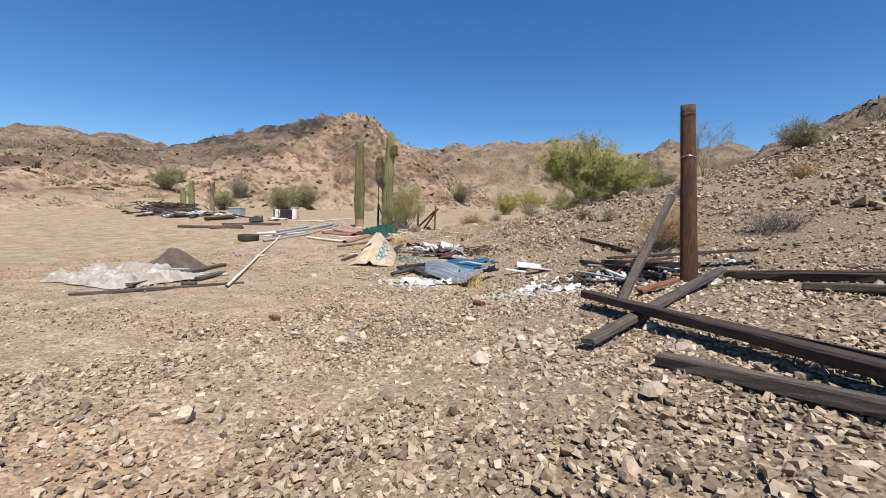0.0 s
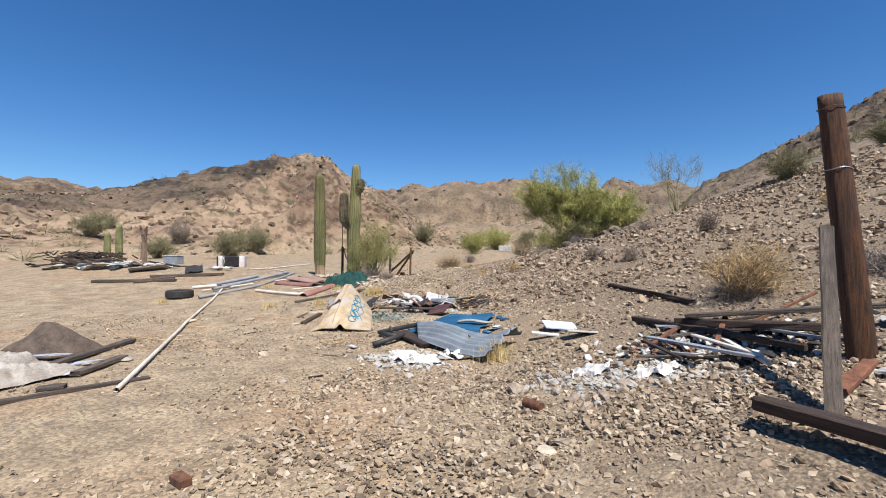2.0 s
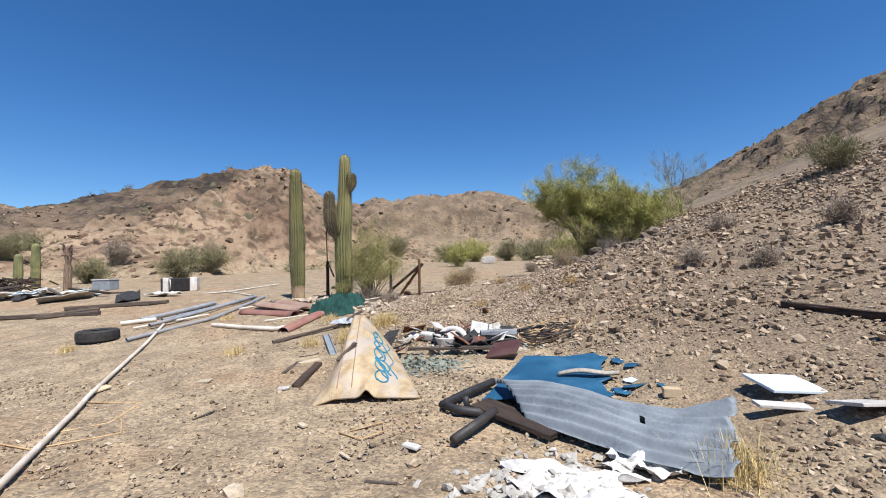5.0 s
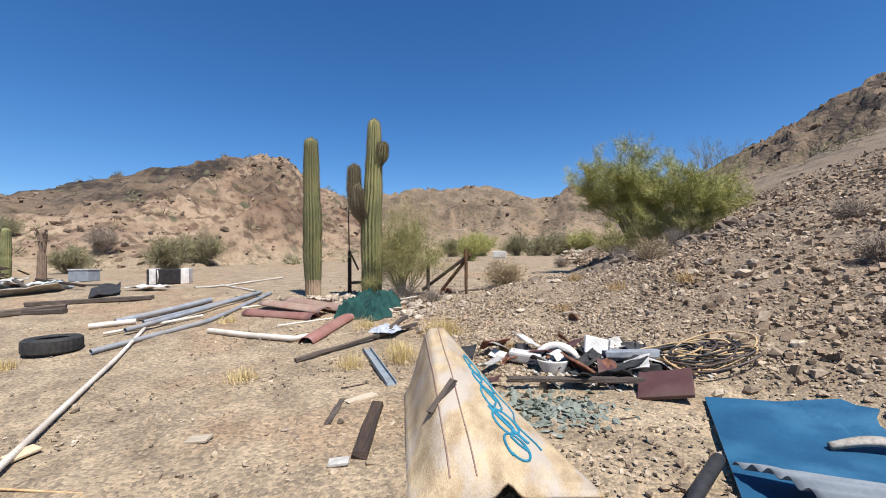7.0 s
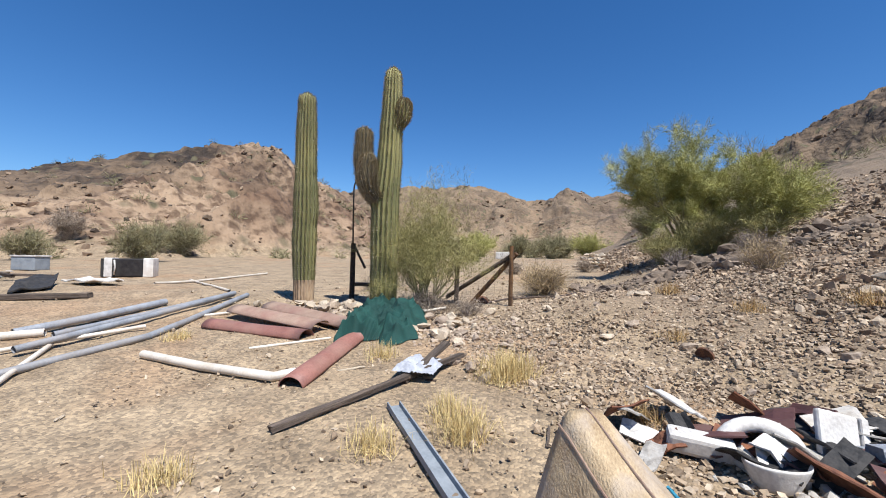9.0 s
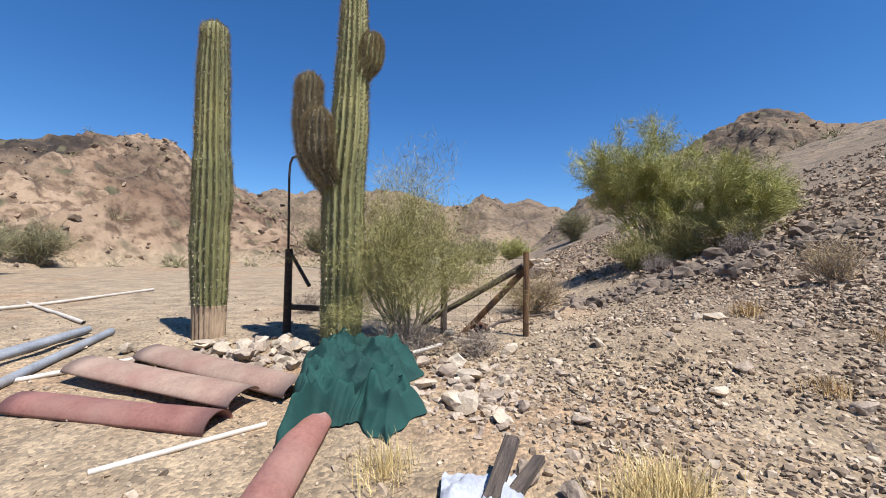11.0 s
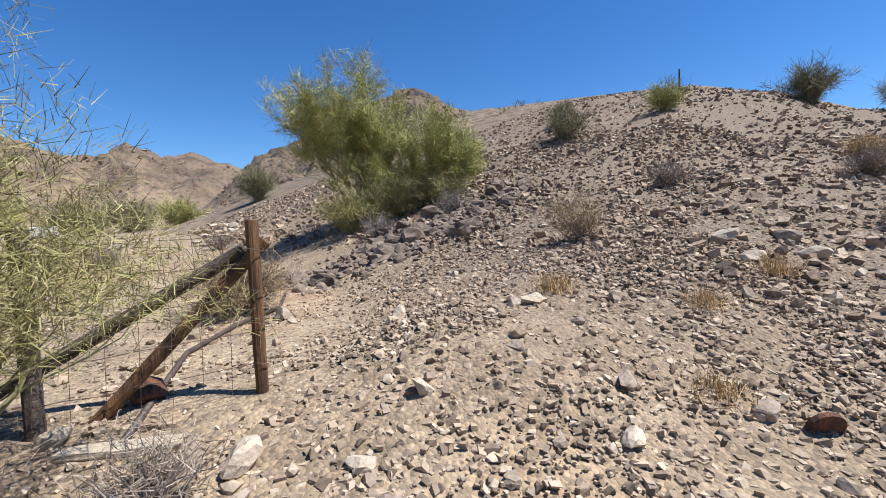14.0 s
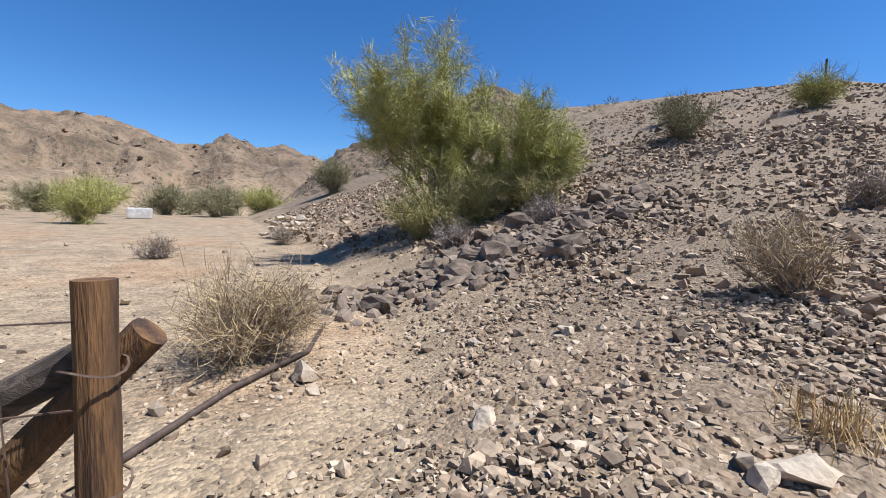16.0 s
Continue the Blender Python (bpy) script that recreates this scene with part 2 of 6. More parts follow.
M_CACTUS = material("saguaro_skin", (0.11, 0.115, 0.042), (0.25, 0.235, 0.095), 4, 0.7, 0.25, stretch=(1, 1, 0.5), c=(0.33, 0.30, 0.11), camt=0.65, cscale=1.6)
M_SPINE = island_material("saguaro_spines", [(0.36, 0.30, 0.18), (0.56, 0.50, 0.35), (0.20, 0.15, 0.09), (0.46, 0.39, 0.25)], bump=0)
M_CORK = material("corky_base", (0.18, 0.12, 0.075), (0.40, 0.29, 0.185), 9, 0.95, 0.7, stretch=(1, 1, 0.3))
M_ARM = material("young_arm_skin", (0.13, 0.11, 0.065), (0.27, 0.23, 0.15), 5, 0.85, 0.3)
M_DEAD_CACTUS = material("dead_cactus", (0.10, 0.065, 0.045), (0.25, 0.175, 0.12), 6, 0.95, 0.8, stretch=(4, 4, 0.7))
M_BARK = material("green_bark", (0.17, 0.16, 0.065), (0.32, 0.29, 0.135), 8, 0.85, 0.4, c=(0.14, 0.10, 0.065))
M_DEADWOOD = material("grey_deadwood", (0.12, 0.09, 0.07), (0.30, 0.25, 0.21), 8, 0.95, 0.4)
M_LEAF = island_material("palo_verde_twigs", [(0.20, 0.20, 0.05), (0.39, 0.37, 0.10), (0.29, 0.285, 0.07), (0.50, 0.46, 0.17)], 0.7, 0, 3)
M_BUSH = island_material("olive_bush_twigs", [(0.12, 0.11, 0.035), (0.29, 0.26, 0.08), (0.40, 0.35, 0.14), (0.20, 0.18, 0.05)], 0.8, 0, 3)
M_OLIVE = island_material("creosote_leaves", [(0.12, 0.11, 0.055), (0.23, 0.205, 0.10), (0.31, 0.275, 0.14)], 0.8, 0, 3)
M_DRY = island_material("dry_twigs", [(0.24, 0.18, 0.13), (0.40, 0.32, 0.24), (0.16, 0.12, 0.09), (0.50, 0.41, 0.30)], 0.95, 0, 3)
M_STRAW = island_material("straw", [(0.52, 0.38, 0.15), (0.68, 0.53, 0.25), (0.42, 0.30, 0.12)], 0.9, 0, 3)
M_TAN_BRUSH = island_material("tan_brush", [(0.30, 0.22, 0.13), (0.46, 0.34, 0.17), (0.22, 0.16, 0.11), (0.56, 0.43, 0.22)], 0.95, 0, 3)
M_OCHRE = island_material("dry_ochre_brush", [(0.40, 0.25, 0.09), (0.52, 0.36, 0.16), (0.30, 0.20, 0.10)], 0.9, 0, 3)
M_WIRE = material("rusty_wire", (0.06, 0.035, 0.025), (0.14, 0.09, 0.06), 20, 0.8, 0)
M_STEEL = material("bright_metal", (0.40, 0.40, 0.41), (0.60, 0.60, 0.61), 5, 0.4, 0.1, metal=0.6)
M_GLASSY = material("broken_glass", (0.10, 0.112, 0.085), (0.25, 0.265, 0.215), 6, 0.6, 0.05)
M_CONCRETE = material("chalky_rubble", (0.27, 0.24, 0.20), (0.47, 0.44, 0.39), 8, 0.95, 0.5)
M_SOOT_GLASS = material("dark_oven_glass", (0.012, 0.011, 0.012), (0.03, 0.027, 0.026), 5, 0.25, 0.0)

# ---- terrain ----
BASE = ((-60, -0.1), (5, -0.05), (11, -0.05), (15, 0.18), (18, 0.5), (20, 0.76), (23, 0.78), (28, 1.0), (60, 2.0), (400, 3.2))
TOE = ((-60, 6.5), (0, 6.4), (8, 6.0), (13, 5.0), (16, 3.4), (18, 1.9), (19, 0.7), (20, 0.5), (21, 1.2), (22.5, 2.2), (26, 2.6), (32, 3.0), (60, 4), (120, 20))
SLOPE = ((0, 0.2), (10.5, 0.2), (14, 0.25), (17, 0.24), (19, 0.19), (21, 0.21), (23.5, 0.31), (26, 0.32), (30, 0.34), (60, 0.4))
# skylines as bearing (degrees from +y, clockwise) and elevation (degrees)
WEST_HILL = ((-180, 5), (-120, 6), (-90, 6.0), (-72, 5.9), (-63, 6.4), (-58, 7.8), (-53, 9.6), (-48, 11.2), (-42, 12.7), (-38, 13.3), (-35.2, 13.0), (-33.5, 11.5), (-31, 9.6), (-28, 8.6), (-24, 6), (-20, 3), (-14, 0))
NORTH_RANGE = ((-110, 3), (-90, 6), (-75, 6.2), (-70.8, 7.1), (-68.8, 7.5), (-66.3, 6.8), (-63.6, 7.4), (-61, 6.6), (-55, 6), (-45, 5), (-30, 8.6), (-26, 8.4), (-24, 9.4), (-21.5, 8.9), (-18.5, 9.6), (-14.6, 9.1), (-10.4, 10.0), (-6, 9.2), (-2, 7.7), (0, 7.7), (3.1, 9.4), (5.9, 8.2), (8.7, 8.7), (11, 7.9), (14, 7.0), (18, 6), (30, 3), (40, 0))
EAST_PEAK = ((6, 0), (10, 3.5), (13, 6.5), (14.6, 8.0), (17, 9.0), (20, 10.4), (24.6, 12.4), (28, 14.2), (31.7, 15.7), (34, 16.2), (36, 15.6), (39.5, 13.7), (45, 12.5), (60, 10), (90, 7), (130, 5), (180, 5))


def interp(v, pts):
    return np.interp(v, [p[0] for p in pts], [p[1] for p in pts])


def lattice(x, y, seed=0):
    """Smooth value noise, 0 to 1, on a unit lattice."""
    xi, yi = np.floor(x).astype(np.int64), np.floor(y).astype(np.int64)
    fx, fy = x - xi, y - yi
    fx, fy = fx * fx * (3 - 2 * fx), fy * fy * (3 - 2 * fy)

    def hsh(a, b):
        k = (a * 374761393 + b * 668265263 + seed * 982451653) & 0xffffffff
        k = ((k ^ (k >> 13)) * 1274126177) & 0xffffffff
        return ((k ^ (k >> 16)) & 0xffff) / 65535.0
    return (hsh(xi, yi) * (1 - fx) + hsh(xi + 1, yi) * fx) * (1 - fy) + (hsh(xi, yi + 1) * (1 - fx) + hsh(xi + 1, yi + 1) * fx) * fy


def fbm(x, y, octaves, seed=0, ridged=False):
    s, a, tot = 0.0, 1.0, 0.0
    for o in range(octaves):
        v = lattice(x * 2 ** o + 17.3 * o, y * 2 ** o - 9.1 * o, seed + o)
        s = s + a * ((1 - abs(2 * v - 1)) if ridged else v)
        tot += a
        a *= 0.5
    return s / tot


def plain_height(x, y):
    """Valley floor and the scree slope that rises beside the path."""
    x, y = np.asarray(x, float), np.asarray(y, float)
    b = interp(y, BASE) + np.where(x < -6, 0.012 * np.minimum(-6 - x, 40) * np.where(y < 22, 1.0, 0.6), 0.0)
    d = x - interp(y, TOE)
    s = 1.2
    sp = np.where(d > 40, d, s * np.log1p(np.exp(np.minimum(d, 40) / s)) - s * math.log(2) * np.exp(-np.abs(d) / 1.5))
    h = interp(y, SLOPE) * np.maximum(sp, 0)
    lev = interp(y, ((21, 5.0), (25, 6.0), (30, 8.5), (60, 14)))
    h = np.where(h < lev, h, lev + 2.5 * (1 - np.exp(-np.maximum(h - lev, 0) / 2.5)))
    h = h + np.minimum(np.maximum(d, 0) * 0.05, 0.5) * (fbm(x * 0.35, y * 0.35, 3, 5) - 0.5)
    return b + h + 0.2 * np.exp(-((x - 1.2) ** 2 + (y - 19.4) ** 2) / 0.9)


def far_parts(x, y):
    cx, cy = x - 2.0, y - 12.0
    r, th = np.hypot(cx, cy), np.degrees(np.arctan2(cx, cy))
    res = []
    for pts, rc, r0, seed in ((WEST_HILL, 95.0, 30.0, 11), (NORTH_RANGE, 330.0, 105.0, 23), (EAST_PEAK, 125.0, 48.0, 37)):
        top = np.maximum(rc * np.tan(np.radians(interp(th, pts))) + 1.0, 0) * np.where(interp(th, pts) > 0.05, 1, 0)
        f = np.clip((r - r0) / (rc - r0), 0, 1)
        back = np.clip((r - rc) / (rc * 0.8), 0, 1)
        z = top * f ** 1.25 * (1 - 0.75 * back)
        rough = fbm(x * 9 / rc, y * 9 / rc, 6, seed, True) - 0.55
        z = z + rough * top * 0.55 * np.sin(np.pi * np.clip(f, 0, 1)) * (1 - 0.4 * f)
        z = z + (fbm(x * 30 / rc, y * 30 / rc, 4, seed + 5, True) - 0.55) * 0.10 * top * f
        # rock ledges
        bed = rc * 0.022
        ph = z / bed + 2.2 * fbm(x * 6 / rc, y * 6 / rc, 3, seed + 13)
        z = z - bed / (2 * np.pi) * 1.15 * np.sin(2 * np.pi * ph) * np.clip(f * 3, 0, 1) * np.clip((fbm(x * 8 / rc, y * 8 / rc, 3, seed + 17) - 0.4) * 6, 0, 1)
        z = z + (fbm(x * 42 / rc, y * 42 / rc, 3, seed + 9) - 0.5) * 0.13 * top * f * (1.1 - 0.8 * f)
        res.append(np.maximum(z, 0))
    return res


def ground_height(x, y):
    p = plain_height(x, y)
    w, n_, e = far_parts(np.asarray(x, float), np.asarray(y, float))
    return np.maximum(np.maximum(p, w + 0.6 * np.clip(w, 0, 1)), np.maximum(n_ + np.clip(n_, 0, 1), e + np.clip(e, 0, 1.5)))


GX0, GY0, GSTEP = -46.0, -2.0, 0.125
_gx, _gy = np.meshgrid(GX0 + GSTEP * np.arange(680), GY0 + GSTEP * np.arange(720), indexing="ij")
_table = ground_height(_gx, _gy)


def gz(x, y):
    """Ground height at one place, from a fine table."""
    u, v = (x - GX0) / GSTEP, (y - GY0) / GSTEP
    i, j = min(max(int(u), 0), 678), min(max(int(v), 0), 718)
    f, g = u - i, v - j
    return float((_table[i, j] * (1 - f) + _table[i + 1, j] * f) * (1 - g) + (_table[i, j + 1] * (1 - f) + _table[i + 1, j + 1] * f) * g)


def soft_noise(x, y, octaves, seed):
    """Scalar fractal noise, 0 to 1."""
    s, a, tot = 0.0, 1.0, 0.0
    for o in range(octaves):
        s += a * (0.5 + 0.55 * noise.noise(Vector((x * 2 ** o + seed * 7.1, y * 2 ** o - seed * 3.3, seed * 1.7 + o))))
        tot += a
        a *= 0.5
    return s / tot


def mesh_from(name, verts, faces, mat=None, smooth=False):
    """verts (n,3) and faces (m,k) as arrays, k constant."""
    me = bpy.data.meshes.new(name)
    verts, faces = np.asarray(verts, np.float32), np.asarray(faces, np.int32)
    k = faces.shape[1]
    me.vertices.add(len(verts))
    me.vertices.foreach_set("co", verts.ravel())
    me.loops.add(faces.size)
    me.loops.foreach_set("vertex_index", faces.ravel())
    me.polygons.add(len(faces))
    me.polygons.foreach_set("loop_start", np.arange(0, faces.size, k, dtype=np.int32))
    me.polygons.foreach_set("use_smooth", np.full(len(faces), smooth))
    me.update(calc_edges=True)
    if mat:
        me.materials.append(mat)
    return me


def build_ground():
    rings = [0.15]
    while rings[-1] < 2200:
        q = rings[-1]
        rings.append(q + (0.13 if q < 7 else 0.019 * q if q < 32 else 0.0125 * q if q < 135 else 0.02 * q if q < 400 else 0.1 * q))
    rr = np.array(rings)
    # finer spokes over the part of the horizon that lies ahead
    th = np.radians(np.concatenate([np.linspace(-88, 88, 860, endpoint=False), np.linspace(88, 272, 180, endpoint=False)]))
    n_a, n_r = len(th), len(rr)
    R, T = np.meshgrid(rr, th, indexing="ij")
    X, Y = 2.0 + R * np.sin(T), 12.0 + R * np.cos(T)
    p = plain_height(X, Y)
    w, n_, e = far_parts(X, Y)
    Z = ground_height(X, Y)
    fade = 1 / (1 + (R / 40) ** 2)
    Z = Z + fade * (0.07 * (fbm(X * 0.9, Y * 1.3, 4, 3) - 0.5) + 0.025 * (fbm(X * 7, Y * 7, 2, 4) - 0.5))
    verts = np.stack([X, Y, Z], -1).reshape(-1, 3)
    verts = np.vstack([verts, [[2.0, 12.0, gz(2, 12)]]])
    i, j = np.meshgrid(np.arange(n_r - 1), np.arange(n_a), indexing="ij")
    a, b = i * n_a + j, i * n_a + (j + 1) % n_a
    quads = np.stack([a, b, b + n_a, a + n_a], -1).reshape(-1, 4)[:, ::-1]
    even = np.arange(0, n_a, 2)
    fan = np.stack([np.full(n_a // 2, n_r * n_a), (even + 2) % n_a, even + 1, even], -1)[:, ::-1]
    me = mesh_from("ground", verts, np.vstack([quads, fan]), M_GROUND, True)
    d = X - interp(Y, TOE)
    flat = lambda v: np.append(np.clip(v, 0, 1).ravel(), 0).astype(np.float32)
    T_deg = np.degrees(np.arctan2(X - 2.0, Y - 12.0))
    wob = fbm(X * 0.2, Y * 0.2, 4, 8)
    values = {"scree": np.clip((d + 0.3) / 3, 0, 1) * (0.5 + 0.9 * wob),
              "pink": np.clip((w - p) * 1.2, 0, 1) * 0.95 + np.clip((n_ - p) / 8, 0, 1) * 0.35,
              # darker tone grows with height, on the west hill also towards the left
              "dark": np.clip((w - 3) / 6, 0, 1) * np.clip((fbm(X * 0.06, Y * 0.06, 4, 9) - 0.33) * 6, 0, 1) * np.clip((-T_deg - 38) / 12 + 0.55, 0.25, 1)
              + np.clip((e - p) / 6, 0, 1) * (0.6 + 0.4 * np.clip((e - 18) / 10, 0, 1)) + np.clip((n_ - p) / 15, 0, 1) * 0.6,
              "far": np.clip((R - 26) / 25, 0, 1)}
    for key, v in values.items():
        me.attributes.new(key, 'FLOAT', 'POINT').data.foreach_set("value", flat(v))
    return tagged(new("ground", me), "sandy tan desert ground with gravel, scree slope and hills", "ground", kind="structure")


build_ground()

# ---- building helpers ----


def bm_mesh(name, bm, mat, smooth=False):
    me = bpy.data.meshes.new(name)
    bm.normal_update()
    bm.to_mesh(me)
    bm.free()
    for q in (mat if isinstance(mat, (list, tuple)) else [mat]):
        me.materials.append(q)
    if smooth:
        me.polygons.foreach_set("use_smooth", [True] * len(me.polygons))
    return me


def part(name, bm, mat, parent, label="", smooth=False):
    ob = new(name, bm_mesh(name, bm, mat, smooth))
    ob.parent = parent
    return tagged(ob, label)


def thing(name, label, category, at=(0, 0, 0), turn=0.0, group=""):
    ob = new(name)
    ob.empty_display_size = 0.1
    ob.matrix_basis = pose(*at, 0, 0, turn)
    return tagged(ob, label, category, group)


def single(name, bm, mat, label, category, m=None, group="", kind="", smooth=False):
    ob = new(name, bm_mesh(name, bm, mat, smooth))
    if m is not None:
        ob.matrix_basis = m
    return tagged(ob, label, category, group, kind)


def add_tube(bm, pts, radii, sides=8, cap=True):
    """A tube through pts; radii one number or one per point."""
    pts = [Vector(p) for p in pts]
    if not isinstance(radii, (list, tuple)):
        radii = [radii] * len(pts)
    rings, up = [], None
    for i, p in enumerate(pts):
        d = (pts[min(i + 1, len(pts) - 1)] - pts[max(i - 1, 0)]).normalized()
        if up is None:
            up = d.orthogonal().normalized()
        up = (up - d * up.dot(d))
        up = up.normalized() if up.length > 1e-4 else d.orthogonal().normalized()
        side = d.cross(up)
        rings.append([bm.verts.new(p + radii[i] * (math.cos(2 * math.pi * k / sides) * up + math.sin(2 * math.pi * k / sides) * side)) for k in range(sides)])
    for a, b in zip(rings, rings[1:]):
        for k in range(sides):
            bm.faces.new((a[k], a[(k + 1) % sides], b[(k + 1) % sides], b[k]))
    if cap:
        bm.faces.new(rings[0][::-1])
        bm.faces.new(rings[-1])
    return bm


def add_board(bm, a, b, width, thick, rng, wear=0.006, segs=6, twist=0.0):
    """A worn sawn board from a to b (its axis), with chipped edges."""
    a, b = Vector(a), Vector(b)
    d = (b - a).normalized()
    side = d.cross(Vector((0, 0, 1)))
    side = side.normalized() if side.length > 1e-3 else Vector((1, 0, 0))
    if twist:
        side = Matrix.Rotation(twist, 3, d) @ side
    up = side.cross(d)
    rings = []
    ch = min(width, thick) * 0.15
    prof = [(-width / 2 + ch, -thick / 2), (width / 2 - ch, -thick / 2), (width / 2, -thick / 2 + ch), (width / 2, thick / 2 - ch),
            (width / 2 - ch, thick / 2), (-width / 2 + ch, thick / 2), (-width / 2, thick / 2 - ch), (-width / 2, -thick / 2 + ch)]
    for i in range(segs + 1):
        c = a.lerp(b, i / segs)
        end = i in (0, segs)
        rings.append([bm.verts.new(c + side * (u + rng.uniform(-wear, wear)) + up * (v + rng.uniform(-wear, wear)) + d * (rng.uniform(-wear, wear) * (3 if end else 1))) for u, v in prof])
    for p, q in zip(rings, rings[1:]):
        for k in range(8):
            bm.faces.new((p[k], p[(k + 1) % 8], q[(k + 1) % 8], q[k]))
    bm.faces.new(rings[0][::-1])
    bm.faces.new(rings[-1])
    return bm


def add_box(bm, m, sx, sy, sz, bevel=0.0):
    r = bmesh.ops.create_cube(bm, size=1.0, matrix=m @ Matrix.Diagonal((sx, sy, sz, 1)))
    if bevel:
        es = list({e for v in r["verts"] for e in v.link_edges})
        bmesh.ops.bevel(bm, geom=es, offset=bevel, segments=2, affect='EDGES', profile=0.6)
    return bm


def add_rock(bm, m, rng, flat=0.6, sub=2, rough=0.22):
    r = bmesh.ops.create_icosphere(bm, subdivisions=sub, radius=1.0)
    off = Vector((rng.uniform(-99, 99), rng.uniform(-99, 99), rng.uniform(-99, 99)))
    cuts = [(Vector((rng.gauss(0, 1), rng.gauss(0, 1), rng.gauss(0, 1))).normalized(), rng.uniform(0.42, 0.78)) for _ in range(13)]
    for v in r["verts"]:
        c = v.co.copy()
        for nrm, dist in cuts:
            over = c.dot(nrm) - dist
            if over > 0:
                c -= nrm * over
        c *= 1 + rough * noise.noise(v.co * 1.7 + off) + 0.5 * rough * noise.noise(v.co * 4 + off)
        v.co = m @ Vector((c.x, c.y, c.z * flat))
    return bm


def add_sheet(bm, nu, nv, fn, thick=0.0):
    """A grid surface fn(u, v) -> point, u and v 0 to 1; with thickness when given."""
    g = [[bm.verts.new(fn(i / nu, j / nv)) for j in range(nv + 1)] for i in range(nu + 1)]
    fs = [bm.faces.new((g[i][j], g[i + 1][j], g[i + 1][j + 1], g[i][j + 1])) for i in range(nu) for j in range(nv)]
    if thick:
        bm.normal_update()
        low = [[bm.verts.new(g[i][j].co - Vector((0, 0, thick))) for j in range(nv + 1)] for i in range(nu + 1)]
        for i in range(nu):
            for j in range(nv):
                bm.faces.new((low[i][j + 1], low[i + 1][j + 1], low[i + 1][j], low[i][j]))
        for i in range(nu):
            bm.faces.new((g[i + 1][0], g[i][0], low[i][0], low[i + 1][0]))
            bm.faces.new((g[i][nv], g[i + 1][nv], low[i + 1][nv], low[i][nv]))
        for j in range(nv):
            bm.faces.new((g[0][j], g[0][j + 1], low[0][j + 1], low[0][j]))
            bm.faces.new((g[nu][j + 1], g[nu][j], low[nu][j], low[nu][j + 1]))
    return bm


def on_ground(x, y, lift=0.0):
    return Vector((x, y, gz(x, y) + lift))


def lying_tube(pts, radius, lift=0.0, step=0.4, sides=10, radii=None):
    """Points of a pipe that lies along the ground through plan points."""
    out = []
    for (x0, y0), (x1, y1) in zip(pts, pts[1:]):
        k = max(2, int(math.hypot(x1 - x0, y1 - y0) / step))
        for i in range(k):
            out.append((x0 + (x1 - x0) * i / k, y0 + (y1 - y0) * i / k))
    out.append(pts[-1])
    return [on_ground(x, y, radius + lift) for x, y in out]


def blades(name, origin, count, length, spread, width, rng, mat, lean=0.6, droop=0.0):
    """Arrays of slim blades that spring from a tuft."""
    V, F = [], []
    for k in range(count):
        az = rng.uniform(0, 2 * math.pi)
        el = math.pi / 2 - abs(rng.gauss(0, lean))
        d = Vector((math.cos(az) * math.cos(el), math.sin(az) * math.cos(el), math.sin(el)))
        o = Vector(origin) + Vector((rng.gauss(0, spread), rng.gauss(0, spread), 0))
        L = length * rng.uniform(0.5, 1.1)
        s = Vector((-math.sin(az), math.cos(az), 0)) * width * 0.5
        mid = o + d * L * 0.6
        tip = o + d * L - Vector((0, 0, droop * L))
        i = len(V)
        V += [o - s, o + s, mid + s * 0.7, mid - s * 0.7, tip + s * 0.15, tip - s * 0.15]
        F += [(i, i + 1, i + 2, i + 3), (i + 3, i + 2, i + 4, i + 5)]
    return mesh_from(name, V, F, mat)

